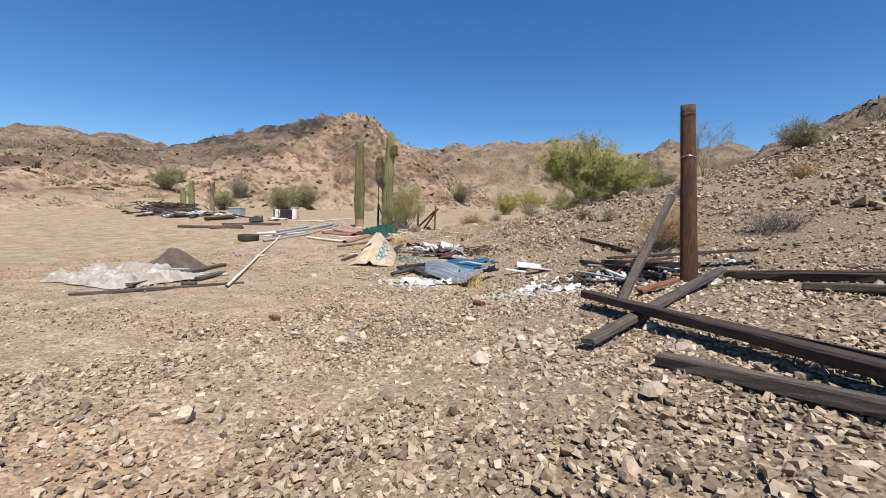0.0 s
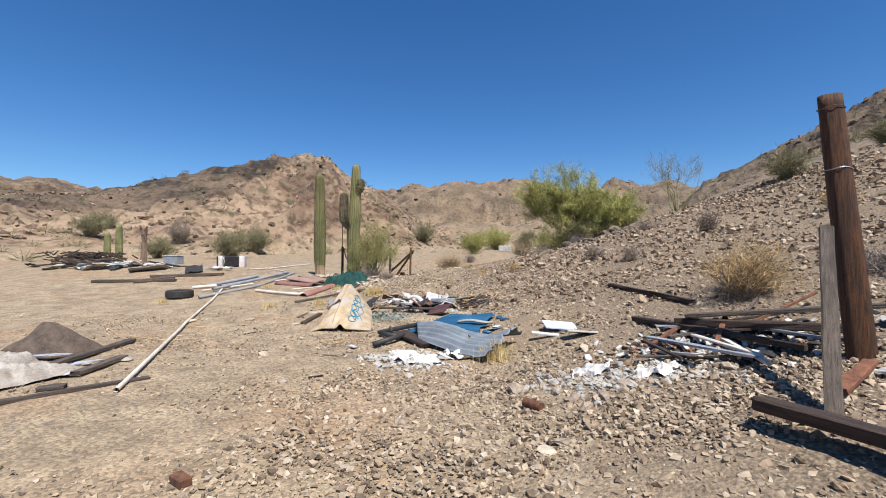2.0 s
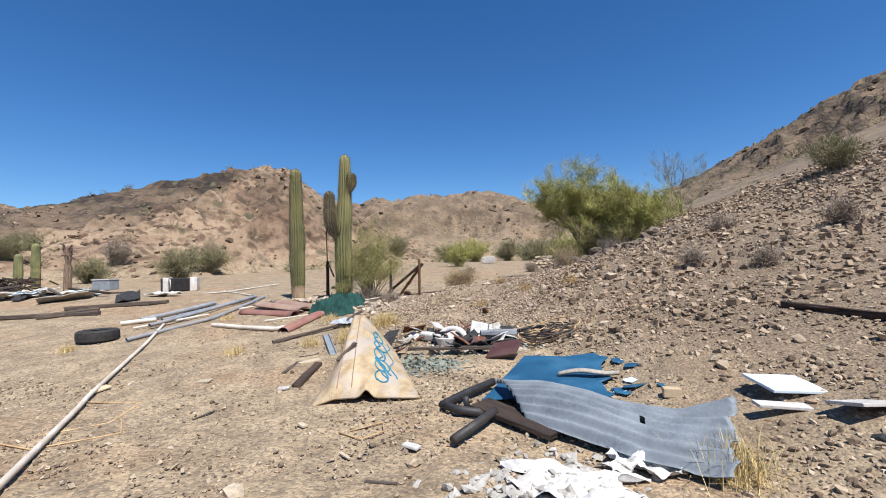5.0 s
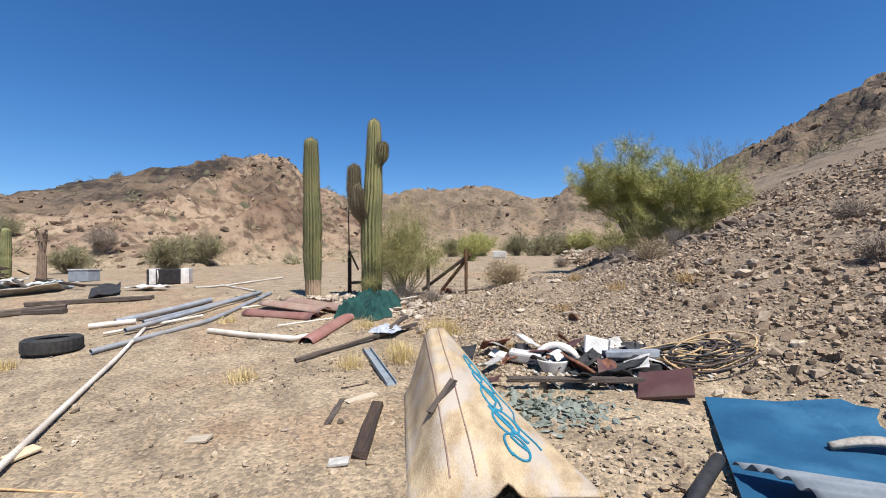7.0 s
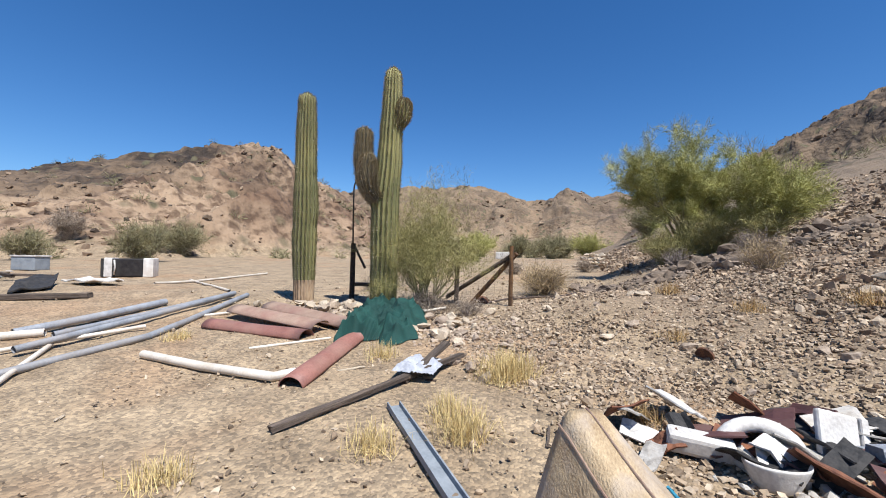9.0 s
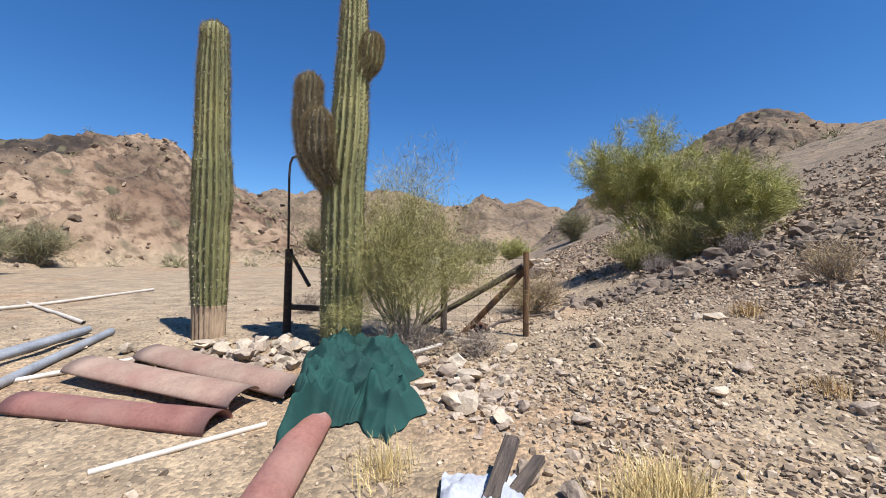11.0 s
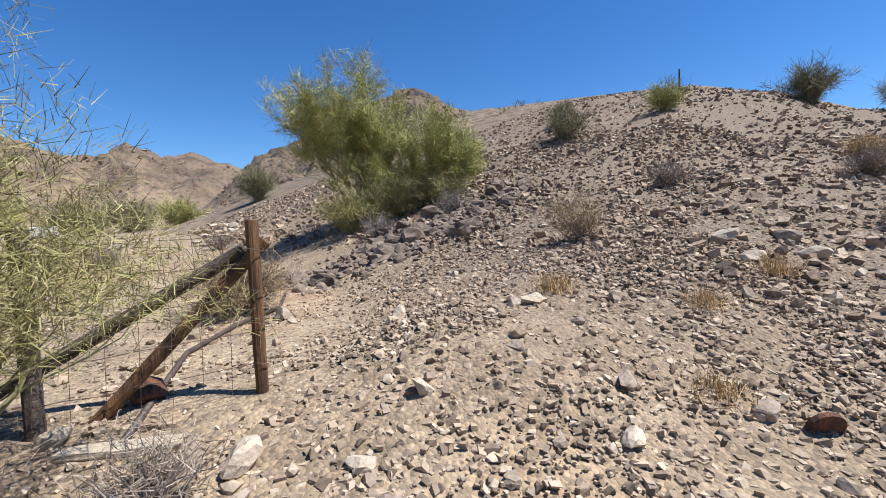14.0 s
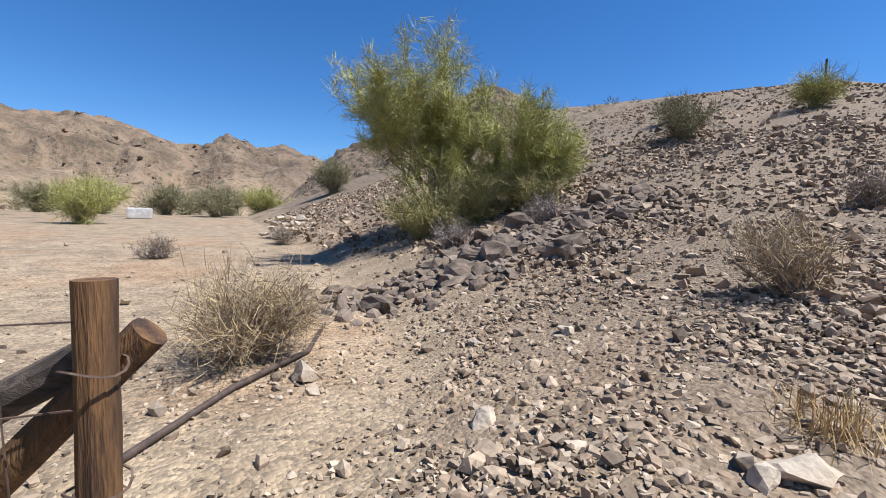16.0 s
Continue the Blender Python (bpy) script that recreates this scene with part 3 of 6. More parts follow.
# ---- saguaros ----


def add_column(bm, pts, radii, ribs, depth, sub=4, dome=True):
    """A ribbed cactus stem along pts, closed by a dome."""
    pts = [Vector(p) for p in pts]
    # resample with a rounded top
    path, rad = [], []
    n_seg = 44
    lens = [0]
    for a, b in zip(pts, pts[1:]):
        lens.append(lens[-1] + (b - a).length)
    total = lens[-1]
    for i in range(n_seg + 1):
        s = total * i / n_seg
        k = max(j for j in range(len(lens)) if lens[j] <= s + 1e-9)
        k = min(k, len(pts) - 2)
        f = (s - lens[k]) / (lens[k + 1] - lens[k])
        f = min(max(f, 0), 1)
        path.append(pts[k].lerp(pts[k + 1], f))
        r = radii[k] + (radii[k + 1] - radii[k]) * f
        rest = total - s
        if dome and rest < r * 1.1:
            q = 1 - rest / (r * 1.1)
            r *= math.sqrt(max(0.0, 1 - q ** 2.2)) + 0.02
        waist = max(0.0, noise.noise(Vector((4.0, 0, s * 2.3 + radii[0] * 90)))) ** 2
        rad.append(r * (1 + 0.04 * noise.noise(Vector((0, 0, s * 3.1 + radii[0] * 50))) - 0.22 * waist))
    rings, up = [], None
    sides = ribs * sub
    for i, p in enumerate(path):
        d = (path[min(i + 1, n_seg)] - path[max(i - 1, 0)]).normalized()
        if up is None:
            up = Vector((1, 0, 0)) if abs(d.x) < 0.9 else Vector((0, 1, 0))
        up = (up - d * up.dot(d)).normalized()
        side = d.cross(up)
        ring = []
        for k in range(sides):
            ph = (k % sub) / sub
            rr = rad[i] * (1 - depth * (0.5 - 0.5 * math.cos(2 * math.pi * ph)) * (1.0))
            an = 2 * math.pi * k / sides
            ring.append(bm.verts.new(p + rr * (math.cos(an) * up + math.sin(an) * side)))
        rings.append(ring)
    for a, b in zip(rings, rings[1:]):
        for k in range(sides):
            bm.faces.new((a[k], a[(k + 1) % sides], b[(k + 1) % sides], b[k]))
    bm.faces.new(rings[-1])
    return path, rad, rings


def spines_for(rings, sub, rng, size=0.035, every=1):
    """Spine clusters along each rib crest."""
    V, F = [], []
    for ri in range(1, len(rings) - 1, every):
        a, b = rings[ri], rings[ri + 1]
        cen = sum((v for v in a), Vector()) / len(a)
        for k in range(0, len(a), sub):
            for f in (0.1, 0.6):
                p = a[k].lerp(b[k], f)
                nrm = (p - cen).normalized()
                for _ in range(7):
                    d = (nrm + Vector((rng.gauss(0, .7), rng.gauss(0, .7), rng.gauss(0, .7)))).normalized()
                    s = d.cross(Vector((0.3, 0.2, 1))).normalized() * 0.005
                    i = len(V)
                    V += [p - s, p + s, p + d * size * rng.uniform(0.5, 1.2)]
                    F.append((i, i + 1, i + 2))
    return V, F


def saguaro(base, label, stems, group="saguaros beside the fence", dead=False):
    """stems: (name, points, radii, ribs, material, part label)."""
    t = thing("saguaro_cactus", label, "cactus", base, 0, group)
    rng = random.Random(int(base[0] * 100))
    for name, pts, radii, ribs, mat, lab in stems:
        bm = bmesh.new()
        path, rad, rings = add_column(bm, pts, radii, ribs, 0.30)
        coords = [[v.co.copy() for v in r] for r in rings]
        part(name, bm, mat, t, lab, True)
        V, F = spines_for(coords, 4, rng, 0.07 if mat is M_ARM else 0.05)
        sp = new("spine_cover", mesh_from("spine_cover", V, F, M_SPINE))
        sp.parent = t
        sp["kind"] = "stuff"
    return t


a0 = on_ground(-4, 20)
t = saguaro(a0, "tall green ribbed saguaro without arms, brown corky foot", [
    ("stem", [(0, 0, 0.34), (-.02, 0, 1.3), (0, 0, 1.75), (-.01, 0, 2.3), (-.02, 0, 2.42), (-.03, 0, 3.3), (-.03, 0, 4.2)], [0.21, 0.245, 0.25, 0.235, 0.215, 0.205, 0.165], 20, M_CACTUS, "green ribbed stem")])
bm = bmesh.new()
add_column(bm, [(0, 0, -0.1), (0, 0, 0.3), (0, 0, 0.40)], [0.20, 0.208, 0.212], 20, 0.22, dome=False)
part("foot", bm, M_CORK, t, "brown corky foot", True)
b0 = on_ground(-2.15, 19.6)
saguaro(b0, "many-armed saguaro with young spiny arms, among a bush", [
    ("stem", [(0, 0, -0.1), (0, 0, 0.8), (0, 0, 1.9), (0.06, 0, 2.6), (0.10, 0, 3.6), (0.09, 0.05, 4.45)], [0.235, 0.25, 0.255, 0.225, 0.19, 0.14], 18, M_CACTUS, "green ribbed stem"),
    ("arm", [(-0.12, -0.05, 1.9), (-0.28, -0.06, 2.1), (-0.42, -0.03, 2.4), (-0.45, 0.0, 2.8), (-0.44, 0.0, 3.33)], [0.10, 0.135, 0.16, 0.165, 0.135], 16, M_ARM, "grey-brown spiny arm"),
    ("arm", [(-0.10, -0.16, 1.98), (-0.16, -0.34, 2.12), (-0.17, -0.44, 2.35), (-0.17, -0.44, 2.72)], [0.09, 0.135, 0.155, 0.125], 14, M_ARM, "grey-brown spiny arm"),
    ("arm", [(0.12, 0.0, 3.28), (0.24, 0.0, 3.36), (0.31, 0.0, 3.5), (0.33, 0.0, 3.82)], [0.09, 0.12, 0.145, 0.12], 14, M_CACTUS, "small pale spiny arm")])

for (x, y, h, r), dead in (((-16.8, 22.4, 2.0, .2), False), ((-18.2, 24.0, 2.6, .23), False), ((-15.6, 23.9, 2.4, .2), True)):
    g = on_ground(x - 6.0, y + 1.0)
    c = thing("saguaro_cactus", "dead brown saguaro stump with a ragged top" if dead else "short dull green saguaro near a rubbish heap", "cactus", g, 0, "far saguaros")
    bm = bmesh.new()
    if dead:
        add_column(bm, [(0, 0, -.1), (0, 0, h * .55), (.05, 0, h * .62), (0, 0, h)], [r, r * .8, r * .65, r * 1.15], 12, .25)
        part("stem", bm, M_DEAD_CACTUS, c, "", True)
        bm = bmesh.new()
        rng = random.Random(5)
        for k in range(16):
            an = rng.uniform(0, 6.28)
            add_tube(bm, [(0, 0, h * .8), (r * 1.5 * math.cos(an), r * 1.5 * math.sin(an), h * rng.uniform(.72, 1.05))], [.06, .02], 5)
        part("dry_ribs", bm, M_DEAD_CACTUS, c)
    else:
        add_column(bm, [(0, 0, -.1), (0, 0, h * .5), (0, 0, h)], [r * .9, r, r * .8], 16, .16)
        part("stem", bm, M_CACTUS, c, "", True)

# ---- trees and shrubs ----


def branch_out(rng, p, d, length, radius, depth, tubes, tips, spread, up):
    pts, rad = [p.copy()], [radius]
    for i in range(4):
        d = (d + Vector((rng.gauss(0, .16), rng.gauss(0, .16), rng.gauss(0, .12) + up * .08))).normalized()
        p = p + d * length / 4
        pts.append(p.copy())
        rad.append(radius * (1 - .14 * (i + 1)))
    tubes.append((pts, rad))
    if depth <= 1:
        tips.append((pts, d))
    if depth == 0:
        return
    for _ in range(rng.choice((2, 3, 3))):
        k = rng.choice((2, 3, 4))
        nd = (d + Vector((rng.gauss(0, spread), rng.gauss(0, spread), rng.gauss(0, spread * .7)))).normalized()
        branch_out(rng, pts[k], nd, length * rng.uniform(.6, .85), rad[k] * .65, depth - 1, tubes, tips, spread, up)


def twig_cloud(rng, tips, per, length, width, droop=0.0, jitter=.5, upward=.2):
    V, F = [], []
    for pts, d in tips:
        for _ in range(per):
            o = pts[rng.randrange(len(pts))] + Vector((rng.gauss(0, .06), rng.gauss(0, .06), rng.gauss(0, .06)))
            e = (d + Vector((rng.gauss(0, jitter), rng.gauss(0, jitter), rng.gauss(0, jitter) + upward))).normalized()
            L = length * rng.uniform(.4, 1.2)
            s = e.cross(Vector((rng.gauss(0, 1), rng.gauss(0, 1), rng.gauss(0, 1)))).normalized() * width * .5
            q = o + e * L - Vector((0, 0, droop * L))
            i = len(V)
            V += [o - s, o + s, q + s * .3, q - s * .3]
            F.append((i, i + 1, i + 2, i + 3))
    return V, F


def tree(name, label, x, y, height, spread, seed, leaf, stems=5, depth=3, per=26, tw=(.35, .012), bark=None, lean=(0, 0), radius=.07, group="", cat="tree", up=1.0, openness=.55, first=.42):
    rng = random.Random(seed)
    t = thing(name, label, cat, on_ground(x, y, -.05), 0, group)
    tubes, tips = [], []
    for k in range(stems):
        az = 2 * math.pi * (k + rng.uniform(-.3, .3)) / stems
        tilt = spread * rng.uniform(.3, 1.0)
        d = Vector((math.cos(az) * tilt + lean[0], math.sin(az) * tilt + lean[1], 1)).normalized()
        branch_out(rng, Vector((math.cos(az) * radius, math.sin(az) * radius, 0)), d, height * first * rng.uniform(.8, 1.15), radius * rng.uniform(.6, 1), depth, tubes, tips, openness, up)
    zmax = max(p.z for pts, _ in tips for p in pts)
    k = height / (zmax + tw[0] * .5)
    bm = bmesh.new()
    for pts, rad in tubes:
        add_tube(bm, [p * k for p in pts], rad, 6 if rad[0] > .02 else 4, False)
    part("trunk", bm, bark or M_BARK, t)
    V, F = twig_cloud(rng, [([p * k for p in pts], d) for pts, d in tips], per, *tw)
    cr = new("crown", mesh_from("crown", V, F, leaf))
    cr.parent = t
    cr["kind"] = "stuff"
    return t


def shrub(label, x, y, height, width, seed, mat, count=900, bladew=.008, name="shrub", group="", twigs=14, lean=.7, bark=None):
    rng = random.Random(seed)
    t = thing(name, label, "shrub" if name != "grass_tuft" else "grass", on_ground(x, y, -.02), 0, group)
    tubes, tips = [], []
    for k in range(twigs):
        az = rng.uniform(0, 6.28)
        d = Vector((math.cos(az) * rng.uniform(.2, 1.2) * width / height, math.sin(az) * rng.uniform(.2, 1.2) * width / height, 1)).normalized()
        branch_out(rng, Vector((rng.gauss(0, width * .06), rng.gauss(0, width * .06), 0)), d, height * .5, .008 + .006 * height, 1, tubes, tips, .6, .6)
    bm = bmesh.new()
    for pts, rad in tubes:
        add_tube(bm, pts, rad, 4, False)
    part("stem", bm, bark or M_DEADWOOD, t)
    V, F = twig_cloud(rng, tips, max(3, int(count * 1.2) // len(tips)), height * .24, bladew, 0, 1.1, .2)
    cr = new("foliage", mesh_from("foliage", V, F, mat))
    cr.parent = t
    cr["kind"] = "stuff"
    return t


tree("palo_verde_tree", "broad bushy palo verde tree with yellow-green twigs", 5.4, 28.0, 4.75, .78, 3, M_LEAF, stems=11, depth=4, per=52, tw=(.30, .012, .06, 1.0, .15), radius=.09, first=.25, openness=.62)
tree("palo_verde_tree", "low palo verde leaning over the scree slope", 7.1, 26.9, 2.8, 1.2, 14, M_LEAF, stems=11, depth=3, per=80, tw=(.28, .011, .05, 1.0, .1), radius=.06, lean=(.4, -.2), first=.26)
tree("palo_verde_tree", "sparse grey-twigged palo verde tree", 12.0, 38.5, 4.6, .6, 8, M_OLIVE, stems=5, depth=3, per=14, tw=(.4, .011, 0, .5, .2), radius=.07)
tree("desert_bush", "large olive green bush wrapped round the saguaro", -1.38, 19.85, 1.9, .58, 21, M_BUSH, stems=20, depth=3, per=58, tw=(.10, .0042, .03, 1.3, .1), radius=.025, cat="shrub", first=.26)
tree("desert_bush", "tall thin-twigged desert bush by the fence", -1.6, 20.2, 2.75, .22, 22, M_BUSH, stems=9, depth=3, per=40, tw=(.15, .0045, 0, .9, .4), radius=.022, cat="shrub", openness=.4)
for i, (x, y, h, w) in enumerate(((4.6, 27.2, 1.4, 1.5), (5.6, 26.9, 1.5, 1.7), (6.8, 26.4, 1.2, 1.5))):
    shrub("yellow-green undergrowth at the palo verde's foot", x, y, h, w, 140 + i, M_BUSH, 3200, .010, twigs=26, group="palo verde undergrowth", bark=M_BARK)
shrub("grey leafless brush under the green bush", -1.35, 19.45, .55, .9, 31, M_DRY, 1500, .006, twigs=26)
shrub("small bleached brittle bush on rubble", -.55, 19.35, .42, .45, 32, M_DRY, 800, .005, twigs=20)
shrub("tan dry bush behind the fence post", .65, 22.9, 1.0, 1.25, 33, M_TAN_BRUSH, 4200, .006, twigs=52)
shrub("ochre dry bush on the scree slope", 4.3, 20.4, .75, .75, 34, M_TAN_BRUSH, 1600, .006, twigs=24)
shrub("grey brushwood under the tree", 4.4, 25.6, .8, 1.5, 35, M_DEADWOOD, 500, .01, twigs=44)
shrub("grey brushwood under the tree", 6.0, 25.0, .8, 1.4, 36, M_DEADWOOD, 500, .01, twigs=44)
shrub("large ochre dry bush among lumber", 9.0, 13.2, 1.05, 1.1, 37, M_OCHRE, 2600, .006, twigs=36)
shrub("grey dead brush on the slope", 10.8, 13.2, .6, 2.0, 38, M_DEADWOOD, 1200, .008, twigs=40)
shrub("small dry bush behind the saguaros", -3.6, 22.5, .5, .6, 39, M_DRY, 600, .008, twigs=18)
for i, (x, y, h, w, m) in enumerate(((-20, 30.5, 2.6, 2.6, M_OLIVE), (-24, 37, 2.8, 2.6, M_OLIVE), (-26, 29, 2.0, 2, M_OLIVE), (-30, 34, 2.2, 2, M_DRY),
                                     (-2, 62, 3.2, 3, M_OLIVE), (1.5, 58, 3, 3, M_OLIVE), (6, 66, 3.5, 3.5, M_LEAF), (-7, 66, 3.8, 3.5, M_LEAF), (-12, 70, 3.4, 4, M_OLIVE), (9.5, 52, 3, 2.4, M_OLIVE),
                                     (-4.5, 45, 2.4, 2.0, M_LEAF), (-16, 60, 3, 3, M_OLIVE), (3.5, 80, 4, 4, M_OLIVE), (-1, 85, 4, 5, M_OLIVE), (-36, 30, 2.4, 2.6, M_OLIVE), (-44, 36, 2.4, 3, M_OLIVE),
                                     (14.5, 27.5, 1.6, 1.4, M_OLIVE), (19, 25.5, 1.5, 1.3, M_LEAF), (27, 22, 2.4, 1.6, M_OLIVE), (31, 19, 2.3, 2, M_OLIVE), (19.5, 31, 1.4, 1, M_OLIVE), (36, 13, 1.6, 1.6, M_OLIVE), (27, 12, 1.8, 1.6, M_OLIVE),
                                     (6.8, 17.6, .45, .45, M_DRY), (9.6, 18.2, .6, .6, M_DRY), (7.6, 16.6, .35, .4, M_DRY), (8.4, 21.0, .6, .8, M_DRY), (12.5, 18.6, .6, .7, M_OCHRE), (2.6, 33, .7, .8, M_DRY), (-.5, 30, .6, .8, M_DRY))):
    shrub("olive desert shrub on open ground" if m is M_OLIVE else "yellow-green desert shrub on open ground" if m is M_LEAF else "dry tan desert shrub", x, y, h, w, 60 + i, m, int(1500 + 900 * h), .006 + .005 * h, twigs=26, group="desert shrubs")
for i, (x, y, h) in enumerate(((5.35, 11.7, .42), (-1.2, 17.2, .28), (.25, 16.8, .42), (.4, 16.95, .35), (.1, 15.6, .32), (-.55, 15.3, .25), (-1.7, 14.6, .22), (-.1, 15.9, .3), (-5.6, 14.4, .2), (-4.3, 17.3, .2), (2.6, 19.6, .25), (1.5, 16.2, .2), (3.3, 18.6, .22), (4.4, 18.4, .3), (2.3, 18.2, .18))):
    rng = random.Random(200 + i)
    tu = new("grass_tuft", blades("grass_tuft", (0, 0, 0), 420 if h > .3 else 240, h, .06 + .12 * h, .005, rng, M_STRAW if i < 10 else M_OCHRE, .65, .15))
    tu.matrix_basis = Matrix.Translation(on_ground(x, y, -.01))
    tagged(tu, "tuft of dry straw-yellow grass", "grass", "dry grass tufts")

# ---- utility pole stub and its lumber ----
RNG = random.Random(77)
pb = on_ground(9.25, 10.5, -.1)
t = thing("wooden_pole", "dark creosoted utility pole stub with wire loops", "pole", pb)
bm = bmesh.new()
pr = random.Random(4)
segs = 26
top = Vector((-.19, .15, 3.3 - pb.z))
rings = []
for i in range(segs + 1):
    c = top * (i / segs)
    rings.append([bm.verts.new(c + Vector((math.cos(a) * r_, math.sin(a) * r_, 0))) for a, r_ in ((2 * math.pi * k / 20, .121 - .020 * i / segs + .006 * noise.noise(Vector((k * 1.7, i * .15, 3))) - (.012 if k in (3, 9, 14) else 0)) for k in range(20))])
for a, b in zip(rings, rings[1:]):
    for k in range(20):
        bm.faces.new((a[k], a[(k + 1) % 20], b[(k + 1) % 20], b[k]))
bm.faces.new(rings[-1])
part("pole_shaft", bm, M_POLE, t, "", True)
for zf in (.72, .95):
    bm = bmesh.new()
    c = top * zf
    add_tube(bm, [c + Vector((math.cos(a) * .112, math.sin(a) * .112, .01 * math.sin(3 * a))) for a in [2 * math.pi * k / 20 for k in range(21)]], .004, 5, False)
    part("wire_loop", bm, M_WIRE if zf > .8 else M_STEEL, t)


def lumber(a, b, width, thick, mat, label, name="wooden_beam", twist=0.0, group="", wear=.006):
    bm = bmesh.new()
    a, b = Vector(a), Vector(b)
    mid = (a + b) / 2
    dv = (b - a).normalized()
    m = Matrix.Translation(mid) @ dv.to_track_quat('X', 'Z').to_matrix().to_4x4()
    L = (b - a).length
    add_board(bm, (-L / 2, 0, 0), (L / 2, 0, 0), width, thick, RNG, wear, max(4, int(L / .35)), twist)
    return single(name, bm, mat, label, "lumber", m, group)


def ground_lumber(p, q, width, thick, mat, label, la=0.0, lb=0.0, **kw):
    return lumber(on_ground(*p, thick / 2 + la), on_ground(*q, thick / 2 + lb), width, thick, mat, label, **kw)


G = "fallen lumber round the pole"
ground_lumber((7.97, 9.0), (10.6, 5.0), .16, .09, M_DARK_WOOD, "long dark weathered beam lying on a board", .135, .04, group=G)
ground_lumber((8.05, 9.05), (10.7, 5.1), .05, .05, M_DARK_WOOD, "thin dark batten beside the beam", .10, .10, group=G)
ground_lumber((8.8, 6.75), (10.2, 5.4), .14, .09, M_OLD_WOOD, "grey weathered beam lying on gravel", 0, .02, group=G)
ground_lumber((8.22, 7.15), (9.6, 10.2), .13, .05, M_OLD_WOOD, "grey weathered board crossing under the beam", .08, .14, group=G)
lumber(on_ground(8.38, 8.95), (8.93, 10.4, 1.95), .11, .06, M_OLD_WOOD, "grey board leaning against the pole", name="leaning_board", group=G)
ground_lumber((9.7, 10.4), (12.2, 8.4), .16, .10, M_DARK_WOOD, "dark weathered beam behind the pole", .02, .02, group=G)
ground_lumber((9.8, 10.1), (12.4, 7.6), .14, .10, M_DARK_WOOD, "dark weathered beam behind the pole", .02, .02, group=G)
ground_lumber((10.2, 9.0), (12.0, 7.2), .10, .07, M_OLD_WOOD, "short weathered timber on gravel", .02, .02, group=G)
ground_lumber((7.4, 12.75), (8.9, 10.7), .12, .07, M_DARK_WOOD, "dark charred beam among debris", .03, .06, group=G)
ground_lumber((7.9, 12.1), (9.4, 11.1), .15, .10, M_DARK_WOOD, "dark weathered beam in the debris", .08, .08, group=G)
ground_lumber((8.0, 12.0), (10.2, 11.2), .2, .05, M_OLD_WOOD, "grey plank in the debris", .2, .2, group=G)
ground_lumber((7.1, 14.9), (8.3, 13.2), .09, .07, M_DARK_WOOD, "dark crooked log on the slope", 0, .04, group=G, wear=.02)
ground_lumber((8.6, 9.4), (9.05, 9.95), .1, .05, M_RUST, "short rust-red board under the pole", .05, .1, group=G)

# ---- lumber in the open ----
G = "boards on the sand"
ground_lumber((.0, 7.7), (-1.35, 10.7), .15, .06, M_OLD_WOOD, "long brown board lying on sand", .03, .02, group=G)
ground_lumber((-.0, 6.8), (1.24, 9.2), .10, .05, M_OLD_WOOD, "thin weathered board lying on sand", group=G)
ground_lumber((.15, 8.95), (-.2, 9.8), .14, .07, M_OLD_WOOD, "short thick board on sand", group=G)
ground_lumber((.62, 8.3), (.8, 8.5), .14, .05, M_OLD_WOOD, "wood offcut on a board", .05, .05, group=G)
ground_lumber((-12.6, 16.6), (-9.2, 17.6), .16, .12, M_OLD_WOOD, "long grey timber on sand", group=G)
ground_lumber((-10.6, 16.9), (-9.6, 17.9), .22, .16, M_OLD_WOOD, "thick grey timber on sand", group=G)
ground_lumber((-11.3, 18.1), (-8.4, 19.2), .16, .12, M_OLD_WOOD, "grey timber on sand", group=G)
ground_lumber((-1.4, 15.3), (-.25, 17.25), .07, .05, M_OLD_WOOD, "long brown stick of lumber", .02, .06, group=G)
ground_lumber((1.6, 14.85), (3.1, 15.0), .09, .05, M_OLD_WOOD, "grey plank before the rubbish heap", .08, .1, group=G)
ground_lumber((.0, 14.12), (.2, 14.4), .12, .03, M_PLANK, "pale plank offcut on sand", group=G)
ground_lumber((-.1, 14.2), (.06, 13.6), .06, .03, M_OLD_WOOD, "dark wooden slat on sand", group=G)
ground_lumber((-.72, 16.5), (-.42, 17.2), .09, .05, M_OLD_WOOD, "grey board poking from rubble", .0, .2, group=G)

# ---- pipes ----


def pipe(pts, radius, mat, label, lift=0.0, name="pipe", group="pipes on the sand", hollow=True):
    bm = bmesh.new()
    p3 = lying_tube(pts, radius, lift)
    add_tube(bm, p3, radius, 12, not hollow)
    if hollow:
        add_tube(bm, p3[::-1], radius * .82, 12, False)
    return single(name, bm, mat, label, "pipe", None, group, smooth=True)


pipe([(1.45, 8.65), (-2.0, 12.3), (-5.6, 16.6)], .03, M_PVC, "long thin white plastic pipe on sand", .02)
pipe([(-6.6, 16.8), (-6.3, 19.0)], .062, M_GREY_PIPE, "thick blue-grey pipe with a dark end", .02)
pipe([(-5.05, 15.2), (-4.7, 17.2), (-5.3, 20.0)], .047, M_GREY_PIPE, "long blue-grey pipe on gravel")
pipe([(-5.6, 16.2), (-5.5, 19.8)], .047, M_GREY_PIPE, "long blue-grey pipe on gravel", .06)
pipe([(-6.0, 16.9), (-5.6, 20.0)], .045, M_GREY_PIPE, "long pale grey pipe on gravel", .03)
pipe([(-6.9, 16.5), (-6.3, 17.0)], .06, M_PVC, "short stub of white pipe", .0)
pipe([(-6.0, 16.1), (-5.2, 17.6)], .03, M_PVC, "short white plastic pipe", .03)
